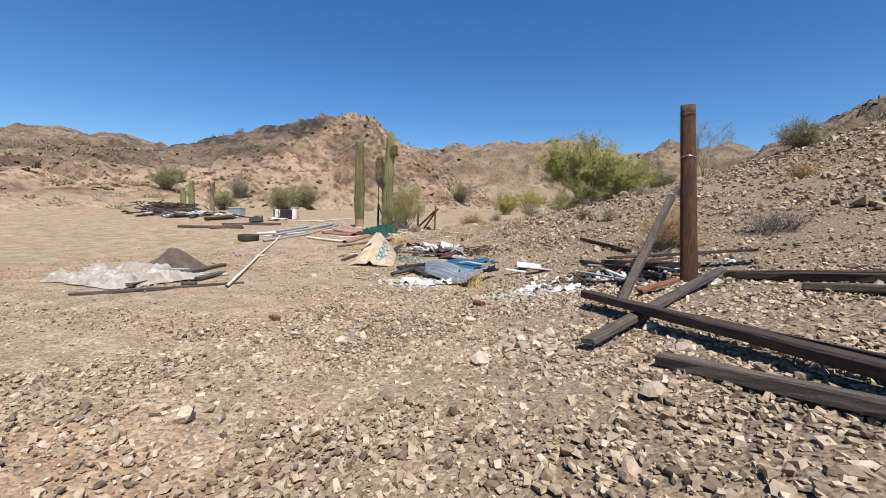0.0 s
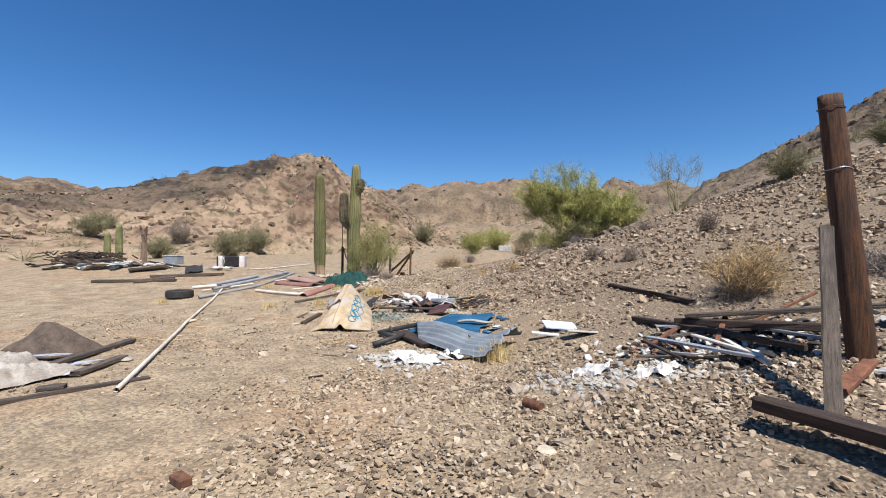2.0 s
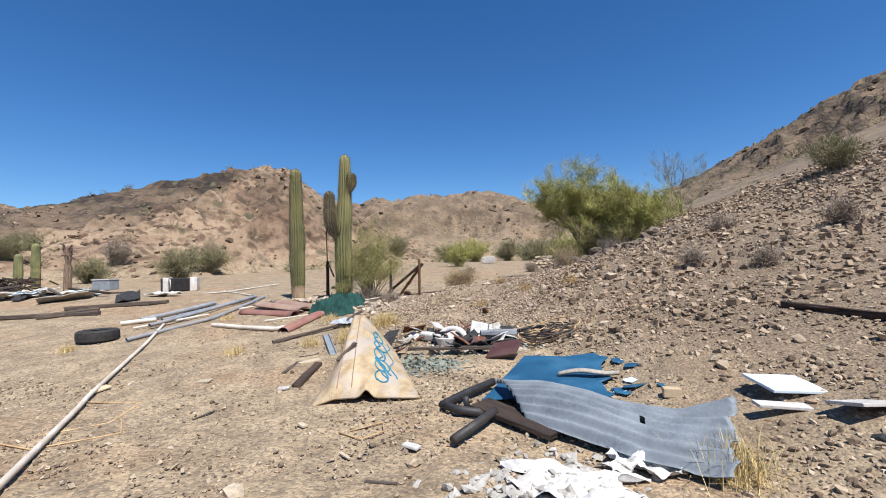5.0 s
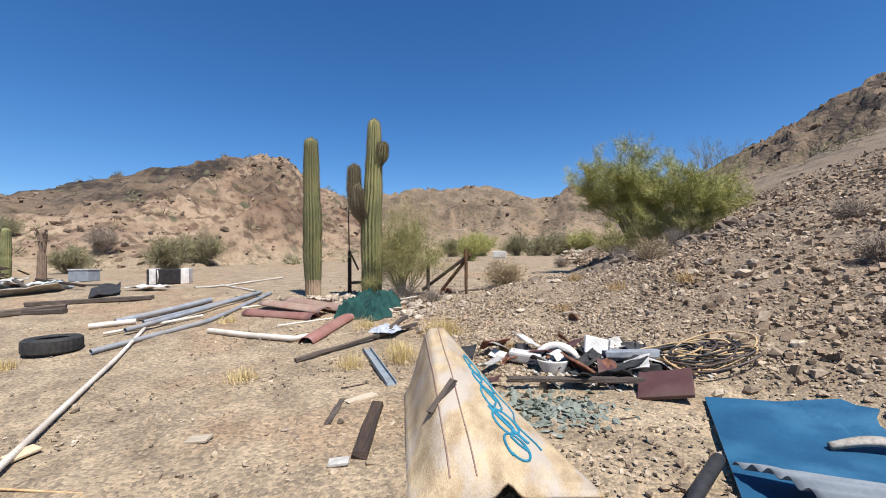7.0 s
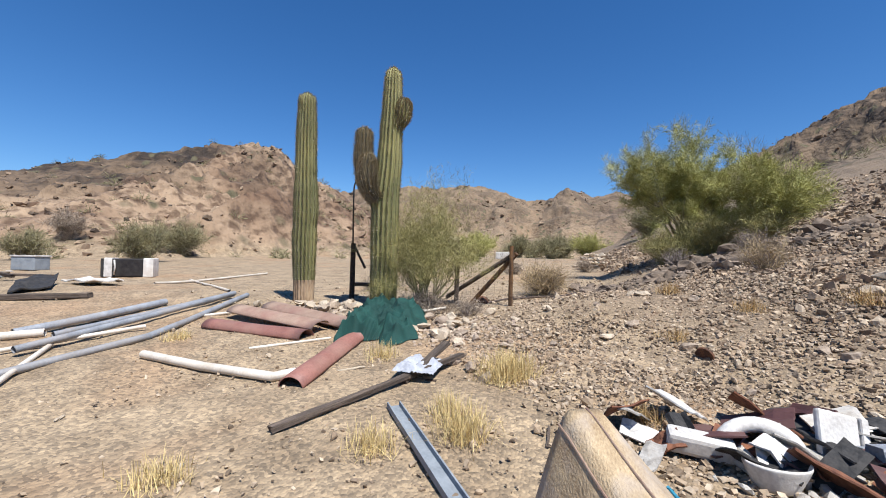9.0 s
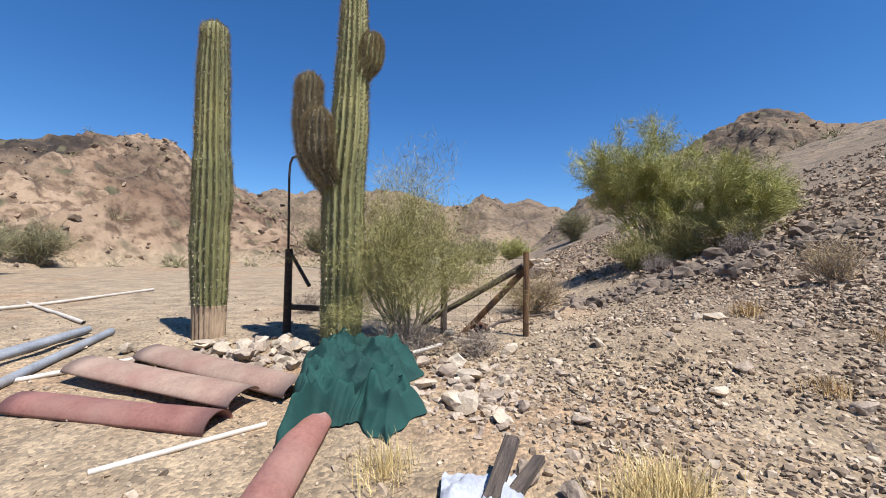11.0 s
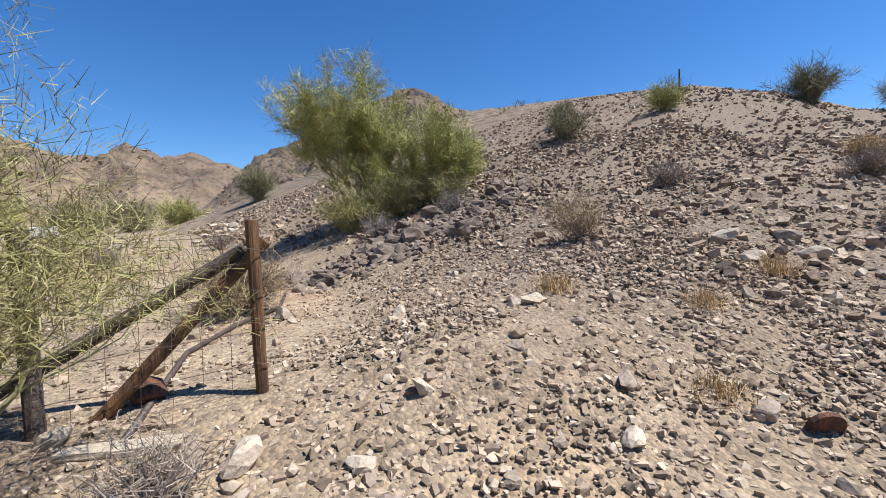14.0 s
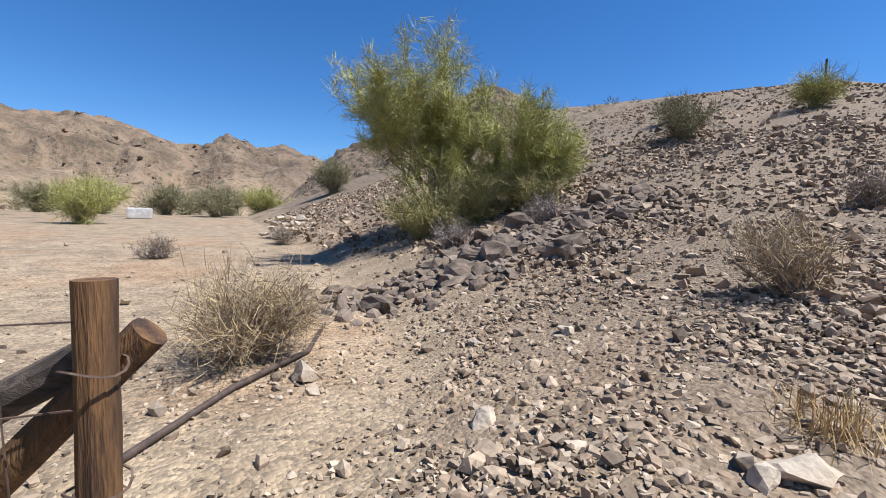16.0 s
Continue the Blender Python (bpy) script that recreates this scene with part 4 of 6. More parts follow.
pipe([(-9.4, 21.6), (-9.3, 26.2)], .035, M_PVC, "thin white plastic pipe far off")
pipe([(-9.9, 23.3), (-6.4, 20.8)], .03, M_PVC, "thin white plastic pipe far off")
pipe([(-3.0, 17.1), (-2.2, 17.75)], .02, M_PVC, "thin pale stick by the gutters")
pipe([(-5.0, 18.4), (-4.0, 19.3)], .025, M_PVC, "thin pale stick by the gutters")
pipe([(-1.25, 19.15), (-.95, 19.45)], .022, M_PVC, "short white pipe end by the bush", .08)
pipe([(-4.05, 16.55), (-3.0, 16.35), (-2.05, 16.25), (-1.9, 16.42)], .05, M_PVC, "dusty white pipe with elbow ends")
bm = bmesh.new()
add_tube(bm, [on_ground(x, y, .03) for x, y in ((-.6, 19.9), (-.1, 21.4), (.5, 22.2), (1.15, 22.8), (1.5, 23.6))], .022, 8)
single("black_hose", bm, M_CABLE_DARK, "dark hose curving over gravel by the fence", "hose", smooth=True)
bm = bmesh.new()
add_tube(bm, [on_ground(x, y, .07) for x, y in ((3.25, 13.5), (2.98, 13.05), (2.8, 12.65))] + [on_ground(x, y, .07) for x, y in ((3.0, 12.55), (3.3, 12.5))], .047, 10)
add_tube(bm, [on_ground(3.42, 12.45, .12), on_ground(3.12, 11.85, .07)], .047, 10)
add_tube(bm, [on_ground(3.1, 12.6, .05), on_ground(3.08, 12.58, .2)], .035, 10)
single("black_pipe", bm, M_BLACK_PIPE, "bent thick black plastic pipe with an elbow", "pipe", smooth=True)

# ---- tyre ----
tp = on_ground(-5.95, 15.25)
t = thing("tyre", "old black rubber tyre lying flat on sand", "tyre", tp, 20)
bm = bmesh.new()
t.matrix_basis = t.matrix_basis @ Matrix.Scale(1.15, 4)
prof = [(.20, -.085), (.24, -.11), (.31, -.105), (.34, -.08), (.345, 0), (.34, .08), (.31, .105), (.24, .11), (.20, .085), (.215, .06), (.30, .05), (.30, -.05), (.215, -.06)]
n_t = 64
rings = [[bm.verts.new(((r_ + (.006 if (k % 2 and r_ > .33) else 0)) * math.cos(2 * math.pi * k / n_t), (r_ + (.006 if (k % 2 and r_ > .33) else 0)) * math.sin(2 * math.pi * k / n_t), z_ + .11)) for r_, z_ in prof] for k in range(n_t)]
for k in range(n_t):
    a, b = rings[k], rings[(k + 1) % n_t]
    for j in range(len(prof)):
        bm.faces.new((a[j], b[j], b[(j + 1) % len(prof)], a[(j + 1) % len(prof)]))
part("tyre_casing", bm, M_TYRE, t)

# ---- half-round gutters ----


def gutter(a, b, width, mat, label, rise=.0, thick=.012, tilt=0.0, group="half-round gutters", za=0.0, zb=0.0, arch=1.0):
    """An upturned half-round trough that lies along the ground from a to b."""
    A, B = on_ground(*a, za), on_ground(*b, zb)
    d = (B - A)
    L = d.length
    m = Matrix.Translation(A) @ d.normalized().to_track_quat('Y', 'Z').to_matrix().to_4x4() @ Matrix.Rotation(tilt, 4, 'Y')
    bm = bmesh.new()
    r = width / 2

    def surf(rad):
        def fn(u, v):
            an = math.pi * (v * 1.0)
            w = rad * (1 + .03 * math.sin(u * 9) * math.sin(an))
            return Vector((-math.cos(an) * w, u * L, math.sin(an) * w * arch))
        return fn
    add_sheet(bm, 10, 16, surf(r))
    add_sheet(bm, 10, 16, surf(r - thick))
    bm.verts.ensure_lookup_table()
    n_o = 11 * 17
    for i in (0, 10):
        for j in range(16):
            q = (i * 17 + j, i * 17 + j + 1, n_o + i * 17 + j + 1, n_o + i * 17 + j)
            bm.faces.new([bm.verts[k] for k in q])
    for j in (0, 16):
        for i in range(10):
            q = (i * 17 + j, (i + 1) * 17 + j, n_o + (i + 1) * 17 + j, n_o + i * 17 + j)
            bm.faces.new([bm.verts[k] for k in q])
    return single("gutter", bm, mat, label, "gutter", m, group, smooth=True)


gutter((-4.4, 18.0), (-2.55, 17.72), .33, M_RED_TIN, "faded red half-round gutter lying on gravel", arch=.75)
gutter((-4.45, 18.62), (-2.5, 18.0), .34, M_BROWN_TIN, "faded brown half-round gutter propped on its neighbour", za=.12, zb=.10, tilt=.2, arch=.42)
gutter((-4.2, 19.2), (-2.15, 18.25), .34, M_BROWN_TIN, "faded brown half-round gutter against rubble", za=.05, zb=.08, tilt=.22, arch=.45)
gutter((-1.78, 16.15), (-1.84, 17.75), .28, M_RED_TIN, "faded red half-round gutter partly under the cloth", zb=.03, arch=.85)

# ---- green cloth ----
bm = bmesh.new()


def cloth_point(u, v):
    x = -2.32 + 1.12 * u + .12 * math.sin(v * 9) * (1 - abs(2 * u - 1))
    y = 17.62 + 1.75 * v
    x += (.45 * (1 - v) - .1) * (1 - u) + .55 * (soft_noise(v * 4.1, 2.2, 3, 41) - .5) * (1 if u > .5 else .6)
    y += .25 * math.sin(u * 3.1) - .18 + .6 * (soft_noise(u * 3.7, 7.7, 3, 42) - .5)
    n1 = float(soft_noise(x * 2.2, y * 2.2, 3, 43)) - .4
    n2 = 1 - abs(2 * float(soft_noise(x * 1.6 + y * 3.0, y * 1.1 - x, 2, 44)) - 1)
    edge = min(u, 1 - u, v, 1 - v)
    z = .03 + max(0, n1) * .30 * min(1, edge * 6) + .22 * (n2 - .62) * min(1, edge * 8)
    z += .07 * (1 - abs(2 * soft_noise(x * 5 - y * 2, y * 4 + x * 3, 2, 45) - 1) - .7) * min(1, edge * 10)
    for q in (46, 47, 48):
        c1 = 1 - abs(2 * soft_noise(x * (1.5 + .5 * (q - 46)) + y * (q - 46.6), y * 2.4 - x * (q - 47) * 1.5, 2, q) - 1)
        z += .13 * max(0, c1) ** 6 * min(1, edge * 9)
    if -2.02 < x < -1.6 and y < 18.0:
        z += .19 * min(1, edge * 9)
    z += .06 * math.exp(-((x + 1.9) ** 2 + (y - 18.9) ** 2) / .25)
    return Vector((x, y, gz(x, y) + max(.02, z * .72)))


add_sheet(bm, 90, 110, cloth_point)
single("green_cloth", bm, M_GREEN, "crumpled dark green cloth draped over rubble and gutter", "cloth", smooth=True)

# ---- foam canopy with graffiti ----
t = thing("foam_canopy", "yellowed fibreglass canopy panel with teal graffiti on sand", "panel")
NL, NR = Vector((1.22, 12.53, .0)), Vector((2.42, 12.98, .0))
FL, FR = Vector((.52, 14.45, .0)), Vector((1.45, 14.75, .0))


def canopy_point(u, v, lift=0.0):
    a, b = NL.lerp(FL, u), NR.lerp(FR, u)
    p = a.lerp(b, v)
    peak = .30 + .10 * u
    w = (v / peak) if v < peak else (1 - v) / (1 - peak)
    shape = min(1.0, max(0, w) / (.72 if v < peak else .93))
    shape = (shape * shape * (3 - 2 * shape) * .6 + shape * .4) if v < peak else shape ** .9
    hgt = .70 * min(1, (u + .02) ** .62) * shape
    if u < .12:
        hgt += .10 * math.exp(-((v - .5) / .05) ** 2) * (1 - u / .12)
    hgt += .012 * math.sin(u * 14) * shape
    return Vector((p.x, p.y, gz(p.x, p.y) + .02 + hgt + lift))


bm = bmesh.new()
add_sheet(bm, 34, 40, lambda u, v: canopy_point(u, v), .022)
part("shell", bm, M_FOAM, t, "yellowed weathered fibreglass shell", True)
gr = random.Random(12)


def paint_stroke(pts, r=.010):
    bm = bmesh.new()
    add_tube(bm, [canopy_point(u, v, .006) for u, v in pts], r, 6)
    part("paint_stroke", bm, M_PAINT, t, "teal spray-painted stroke")


for k in range(5):
    cu, cv = .80 - k * .155, .66 + .02 * (k % 2)
    paint_stroke([(cu + .075 * math.cos(a) + .012 * a / 6, cv + .075 * math.sin(a) * (1.1 if k % 2 else .9)) for a in [i * .35 + k for i in range(19)]])
paint_stroke([(.88 - .035 * i, .62 + .035 * math.sin(i * 1.3) + .004 * i) for i in range(21)])
paint_stroke([(.86 - .04 * i, .80 + .03 * math.sin(i * .9)) for i in range(17)], .007)
paint_stroke([(.42 - .02 * i, .60 + .018 * i) for i in range(10)], .013)
for v0 in (.22, .36):
    bm = bmesh.new()
    add_tube(bm, [canopy_point(u / 20, v0 + .02 * (u / 20), .002) for u in range(1, 21)], .006, 6)
    part("seam", bm, M_BROWN_TIN, t, "brown panel seam")
p0, p1 = canopy_point(.36, .17, .04), canopy_point(.46, .36, .05)
lumber(p0, p1, .06, .035, M_OLD_WOOD, "short weathered stick lying on the canopy", name="wooden_stick")
ground_lumber((.35, 14.1), (.62, 13.1), .12, .06, M_DARK_WOOD, "dark board edge beside the canopy", 0, 0)
# aluminium channel
bm = bmesh.new()
ca, cb = on_ground(-.62, 15.95, .01), on_ground(.28, 14.68, .01)
for o, w_, h_ in ((-.055, .012, .05), (.055, .012, .05), (0, .10, .012)):
    L = (cb - ca).length
    add_box(bm, Matrix.Translation((o, L / 2, h_ / 2)), w_, L, h_)
single("metal_channel", bm, M_ZINC, "grey metal channel lying on dry grass", "channel", Matrix.Translation(ca) @ (cb - ca).normalized().to_track_quat('Y', 'Z').to_matrix().to_4x4())

# ---- blue board and corrugated sheet ----
bm = bmesh.new()
bc = [Vector((3.55, 14.75, 0)), Vector((4.65, 14.55, 0)), Vector((4.6, 13.2, 0)), Vector((3.2, 12.9, 0))]


def blue_point(u, v):
    p = bc[3].lerp(bc[0], v).lerp(bc[2].lerp(bc[1], v), u)
    p.x += .05 * math.sin(v * 17) * (u > .97) + .04 * math.sin(v * 31) * (u > .97)
    return Vector((p.x, p.y, gz(p.x, p.y) + .05 + .03 * math.sin(u * 3) + .02 * v))


add_sheet(bm, 14, 14, blue_point, .012)
single("blue_board", bm, M_BLUE, "faded blue plastic board lying on gravel", "board", smooth=False)
fr = random.Random(31)
for k in range(9):
    bm = bmesh.new()
    x, y = 4.75 + fr.uniform(0, .45), 13.35 + fr.uniform(0, 1.0)
    s = fr.uniform(.06, .16)
    vs = [bm.verts.new((s * fr.uniform(.5, 1.1) * math.cos(a), s * fr.uniform(.5, 1.1) * math.sin(a), .0)) for a in [i * 1.2 for i in range(5)]]
    f = bm.faces.new(vs)
    ex = bmesh.ops.extrude_face_region(bm, geom=[f])
    for v in ex["geom"]:
        if isinstance(v, bmesh.types.BMVert):
            v.co.z += .008
    single("blue_fragment", bm, M_BLUE if k % 3 else M_WHITE_BLUE, "jagged broken piece of blue board", "fragment", Matrix.Translation(on_ground(x, y, .02)) @ pose(0, 0, 0, fr.uniform(-12, 12), fr.uniform(-12, 12), 0), "blue board fragments")
bm = bmesh.new()
add_sheet(bm, 20, 6, lambda u, v: Vector((4.05 + .75 * u, 13.75 + .1 * u + .13 * (v - .5) * (1 - .6 * abs(2 * u - 1)), gz(4.05 + .75 * u, 13.8) + .12 + .05 * math.sin(u * 4) + .02 * math.sin(v * 3))), .03)
single("foam_strip", bm, M_TARP, "pale foam strip lying on the blue board", "foam", smooth=True)
bm = bmesh.new()
CO = [Vector((3.28, 13.35, 0)), Vector((3.75, 12.35, 0)), Vector((5.25, 11.45, 0)), Vector((5.6, 12.5, 0))]


def zinc_point(u, v):
    a, b = CO[0].lerp(CO[3], u), CO[1].lerp(CO[2], u)
    p = a.lerp(b, v)
    p.x += (.05 * math.sin(v * 23) + .04 * math.sin(v * 51)) * max(0, u - .9) * 10 * .5
    crown = .16 + .06 * math.sin(u * 6.3) + .10 * u
    z = crown * math.sin(math.pi * min(1, max(0, v * .92 + .08))) + .022 * math.sin(v * 2 * math.pi * 9)
    z += .05 * float(soft_noise(u * 6, v * 6, 3, 55)) + (.07 * max(0, u - .85) / .15) * math.sin(v * 8)
    return Vector((p.x, p.y, gz(p.x, p.y) + .05 + max(0, z)))


add_sheet(bm, 46, 100, zinc_point, .004)
bm.faces.ensure_lookup_table()
hole = [f for f in bm.faces if (f.calc_center_median() - zinc_point(.66, .60)).length < .035 or (f.calc_center_median() - zinc_point(.69, .57)).length < .025]
bmesh.ops.delete(bm, geom=hole, context='FACES')
single("corrugated_sheet", bm, M_ZINC, "bent galvanised corrugated roofing sheet with torn holes", "metal sheet", smooth=True)
ground_lumber((3.22, 12.7), (4.05, 12.2), .32, .05, M_DARK_WOOD, "dark board under the corrugated sheet", .07, .02, name="wooden_board")
# white plates
for x, y, sx, sy, tz, ty, lab in ((6.2, 12.95, .55, .4, 18, 8, "white square plate propped on a scrap"), (6.55, 12.4, .5, .3, 25, -12, "white flat panel on gravel"), (6.0, 12.55, .45, .12, 10, 5, "white strip of board")):
    bm = bmesh.new()
    add_box(bm, Matrix.Identity(4), sx, sy, .03, .006)
    single("white_plate", bm, M_WHITE_BLUE if sx > .5 else M_WHITE, lab, "panel", Matrix.Translation(on_ground(x, y, .08)) @ pose(0, 0, 0, ty, 4, tz), "white plates")
bm = bmesh.new()
add_box(bm, Matrix.Identity(4), .18, .1, .1, .01)
single("tan_block", bm, M_CARDBOARD, "small tan block beside the metal sheet", "block", Matrix.Translation(on_ground(5.25, 13.2, .05)))

# ---- stove body and metal box far off ----
st = on_ground(-12.6, 23.6)
t = thing("cooker", "white cooker lying on its back, dark glass front", "appliance", st, 32)
t.matrix_basis = t.matrix_basis @ Matrix.Scale(.8, 4)
bm = bmesh.new()
add_box(bm, Matrix.Translation((0, 0, .38)), 1.75, .7, .74, .03)
part("body", bm, M_BLACK, t, "dark inside of the shell")
for x, w_ in ((-.62, .28), (.76, .36)):
    bm = bmesh.new()
    add_box(bm, Matrix.Translation((x, -.01, .39)), w_, .73, .77, .03)
    part("side_panel", bm, M_WHITE, t, "dusty white enamel panel")
bm = bmesh.new()
add_box(bm, Matrix.Translation((.12, -.36, .38)), .9, .03, .66, .008)
part("oven_window", bm, M_SOOT_GLASS, t, "dark glass")
bm = bmesh.new()
add_tube(bm, [(-.40, -.4, .1), (-.36, -.42, .4), (-.40, -.4, .7)], .03, 8)
part("handle", bm, M_WHITE, t, "white handle", True)
t = thing("metal_box", "small grey metal box on sand", "box", on_ground(-18.2, 24.4), 10)
bm = bmesh.new()
add_box(bm, Matrix.Translation((0, 0, .25)), .95, .6, .5, .03)
part("body", bm, M_ZINC, t)
bm = bmesh.new()
add_box(bm, Matrix.Translation((0, 0, .53)), 1.0, .65, .06, .015)
part("lid", bm, M_WHITE, t, "pale rim")
t = thing("water_tank", "small white tank far off on the flat", "tank", on_ground(-2.9, 52), 0)
bm = bmesh.new()
add_box(bm, Matrix.Translation((0, 0, .35)), 1.3, .8, .7, .08)
part("body", bm, M_WHITE, t)

# ---- far rubbish heap ----
hr = random.Random(9)
for k in range(46):
    x, y = -17.8 + hr.gauss(0, 2.4), 20.2 + hr.gauss(0, .9)
    if k % 3 == 0:
        L, an = hr.uniform(.8, 2.4), hr.uniform(-.5, .5)
        ground_lumber((x - L / 2 * math.cos(an), y - L / 2 * math.sin(an)), (x + L / 2 * math.cos(an), y + L / 2 * math.sin(an)), .12, .08, M_DARK_WOOD if k % 2 else M_OLD_WOOD, "dark plank in the far rubbish heap", hr.uniform(0, .4), hr.uniform(0, .4), group="far heap planks")
    else:
        bm = bmesh.new()
        s = hr.uniform(.25, .8)
        mz = [M_WHITE, M_WHITE_BLUE, M_BLACK, M_TARP, M_CONCRETE][k % 5]
        nz = hr.uniform(0, 90)
        add_sheet(bm, 6, 6, lambda u, v: Vector(((u - .5) * s * 2, (v - .5) * s, .12 * noise.noise(Vector((u * 3 + nz, v * 3, k))) + .1)), .03)
        single("scrap_sheet", bm, mz, "crumpled scrap sheet in the far rubbish heap", "scrap", Matrix.Translation(on_ground(x, y, .03)) @ pose(0, 0, 0, hr.uniform(-25, 25), hr.uniform(-20, 20), hr.uniform(0, 180)), "far heap scraps")
bm = bmesh.new()
for k in range(170):
    an, L = hr.uniform(0, 6.28), hr.uniform(.6, 1.6)
    c = on_ground(-21.5 + hr.gauss(0, 1.3), 21.5 + hr.gauss(0, .7), hr.uniform(.05, .7))
    dv = Vector((math.cos(an), math.sin(an) * .6, hr.uniform(-.2, .3))) * L / 2
    add_tube(bm, [c - dv, c + dv], .035, 4)
single("brush_pile", bm, M_DARK_WOOD, "dark pile of dead branches", "brush pile", kind="stuff")

# ---- tarp heap on the sand ----
bm = bmesh.new()


def tarp_point(u, v):
    x, y = -1.9 + 1.9 * u, 7.3 + 1.7 * v + .4 * (u - .5)
    x += .3 * (float(soft_noise(v * 4, 1.1, 3, 61)) - .5)
    y += .4 * (float(soft_noise(u * 4, 4.1, 3, 62)) - .5)
    e = min(u, 1 - u, v, 1 - v)
    z = .02 + .75 * max(0, float(soft_noise(x * 2, y * 2, 3, 63)) - .42) * min(1, e * 7) + .16 * (1 - abs(2 * soft_noise(x * 5 + y * 2, y * 4, 2, 64) - 1)) * min(1, e * 9)
    return Vector((x, y, gz(x, y) + z))


add_sheet(bm, 64, 64, tarp_point)
single("tarp", bm, M_TARP, "dirty pale tarpaulin crumpled on sand", "tarp", smooth=True)
bm = bmesh.new()
add_sheet(bm, 18, 12, lambda u, v: Vector((-2.3 + 1.1 * u + .2 * v, 9.0 + .9 * v + .3 * u, gz(-1.8, 9.2) + .03 + .50 * math.sin(math.pi * u) ** .7 * (1 - abs(2 * v - 1)) + .16 * noise.noise(Vector((u * 4, v * 4, 2))) * math.sin(math.pi * u))), .02)
single("brown_cloth", bm, M_BURLAP, "stiff brown cloth heaped on the tarpaulin", "cloth", smooth=True)
for k in range(9):
    an = hr.uniform(-.3, .9)
    x, y, L = -1.1 + hr.uniform(-.8, 1.0), 7.6 + hr.uniform(-.5, 1.6), hr.uniform(.4, .9)
    ground_lumber((x, y), (x + L * math.sin(an), y + L * math.cos(an)), .07, .02, M_WHITE if k % 2 else M_GREY_RAG, "white trim strip on the tarpaulin", .10, .08, name="trim_strip", group="white trim strips")
for k in range(7):
    x, y = -.6 + hr.uniform(-.5, .7), 9.3 + hr.uniform(-.4, .6)
    bm = bmesh.new()
    add_rock(bm, Matrix.Diagonal((.12, .1, .06, 1)), hr, .6, 2)
    single("rag_scrap", bm, M_TARP if k % 2 else M_GREY_RAG, "small crumpled scrap on sand", "scrap", Matrix.Translation(on_ground(x, y, .02)), "sand scraps")

# ---- rubbish heap by the canopy ----
HP = "household rubbish heap"
bm = bmesh.new()
hc = on_ground(2.15, 15.75, -.06)
add_tube(bm, [Vector((.26 * math.cos(a), .0 + .07 * math.sin(a) , .06 + .22 * math.sin(a))) for a in [math.pi * k / 14 for k in range(15)]], .055, 10)
single("porcelain_ring", bm, M_WHITE, "white broken toilet ring standing in rubbish", "toilet seat", Matrix.Translation(hc), HP, smooth=True)
bm = bmesh.new()
add_sheet(bm, 14, 10, lambda u, v: Vector((.19 * math.cos(math.pi * u) * (1 - .4 * v), -.15 * math.sin(math.pi * u) * (1 - .3 * v), .15 * (1 - v) ** 1.3 + .01)), .02)
single("toilet_bowl", bm, M_WHITE, "broken white toilet bowl in rubbish", "toilet", Matrix.Translation(on_ground(2.1, 15.45, .0)), HP, smooth=True)
bm = bmesh.new()
add_box(bm, Matrix.Identity(4), .42, .16, .14, .03)
single("porcelain_tank", bm, M_WHITE, "white broken porcelain cistern in rubbish", "cistern", Matrix.Translation(on_ground(1.75, 15.7, .09)) @ pose(0, 0, 0, 10, 5, -8), HP)
bm = bmesh.new()
add_box(bm, Matrix.Translation((0, 0, .18)), .32, .05, .36, .02)
add_box(bm, Matrix.Translation((.2, .06, .2)), .06, .2, .32, .015)
single("white_casing", bm, M_WHITE, "white plastic appliance casing in rubbish", "casing", Matrix.Translation(on_ground(2.62, 15.75, .0)) @ pose(0, 0, 0, -18, 14, 20), HP)
for k in range(54):
    bm = bmesh.new()
    x, y = 2.45 + hr.gauss(0, .55), 15.75 + hr.gauss(0, .32)
    sx, sy = hr.uniform(.08, .26), hr.uniform(.06, .16)
    nz = hr.uniform(0, 50)
    add_sheet(bm, 4, 4, lambda u, v: Vector(((u - .5) * sx * 2, (v - .5) * sy * 2, .05 * noise.noise(Vector((u * 2 + nz, v * 2, 1))))), .012)
    single("rubbish_shard", bm, (M_WHITE, M_CONCRETE, M_BLACK, M_MAROON, M_BLACK, M_RUST)[k % 6], "broken shard in the household rubbish", "shard", Matrix.Translation(on_ground(x, y, hr.uniform(.05, .16))) @ pose(0, 0, 0, hr.uniform(-35, 35), hr.uniform(-35, 35), hr.uniform(0, 360)), "rubbish shards")
for dy, dz in ((0, .2), (.12, .12), (-.12, .08)):
    ground_lumber((2.72, 15.6 + dy), (3.35, 15.7 + dy), .11, .09, M_GREY_PIPE if dz > .1 else M_BLACK, "dark grey plastic trim block in rubbish", dz - .05, dz - .05, name="plastic_block", group=HP)
bm = bmesh.new()
add_box(bm, Matrix.Identity(4), .52, .42, .04, .008)
single("maroon_panel", bm, M_MAROON, "flat maroon panel leaning at the heap's edge", "panel", Matrix.Translation(on_ground(3.22, 14.85, .14)) @ pose(0, 0, 0, 24, -12, -18), HP)

def rubble(name, cx, cy, sx, sy, count, rmin, rmax, mat, label, seed, flat=.6, lift=0.0, cat="rubble", per=None):
    """A joined spread of small broken pieces on the ground."""
    rs = np.random.RandomState(seed)
    xs, ys = cx + rs.normal(0, sx, count), cy + rs.normal(0, sy, count)
    me = stones_mesh(name, xs, ys, rs.uniform(rmin, rmax, count), rs, mat, flat, lift)
    ob = new(name, me)
    return tagged(ob, label, cat, kind="stuff")


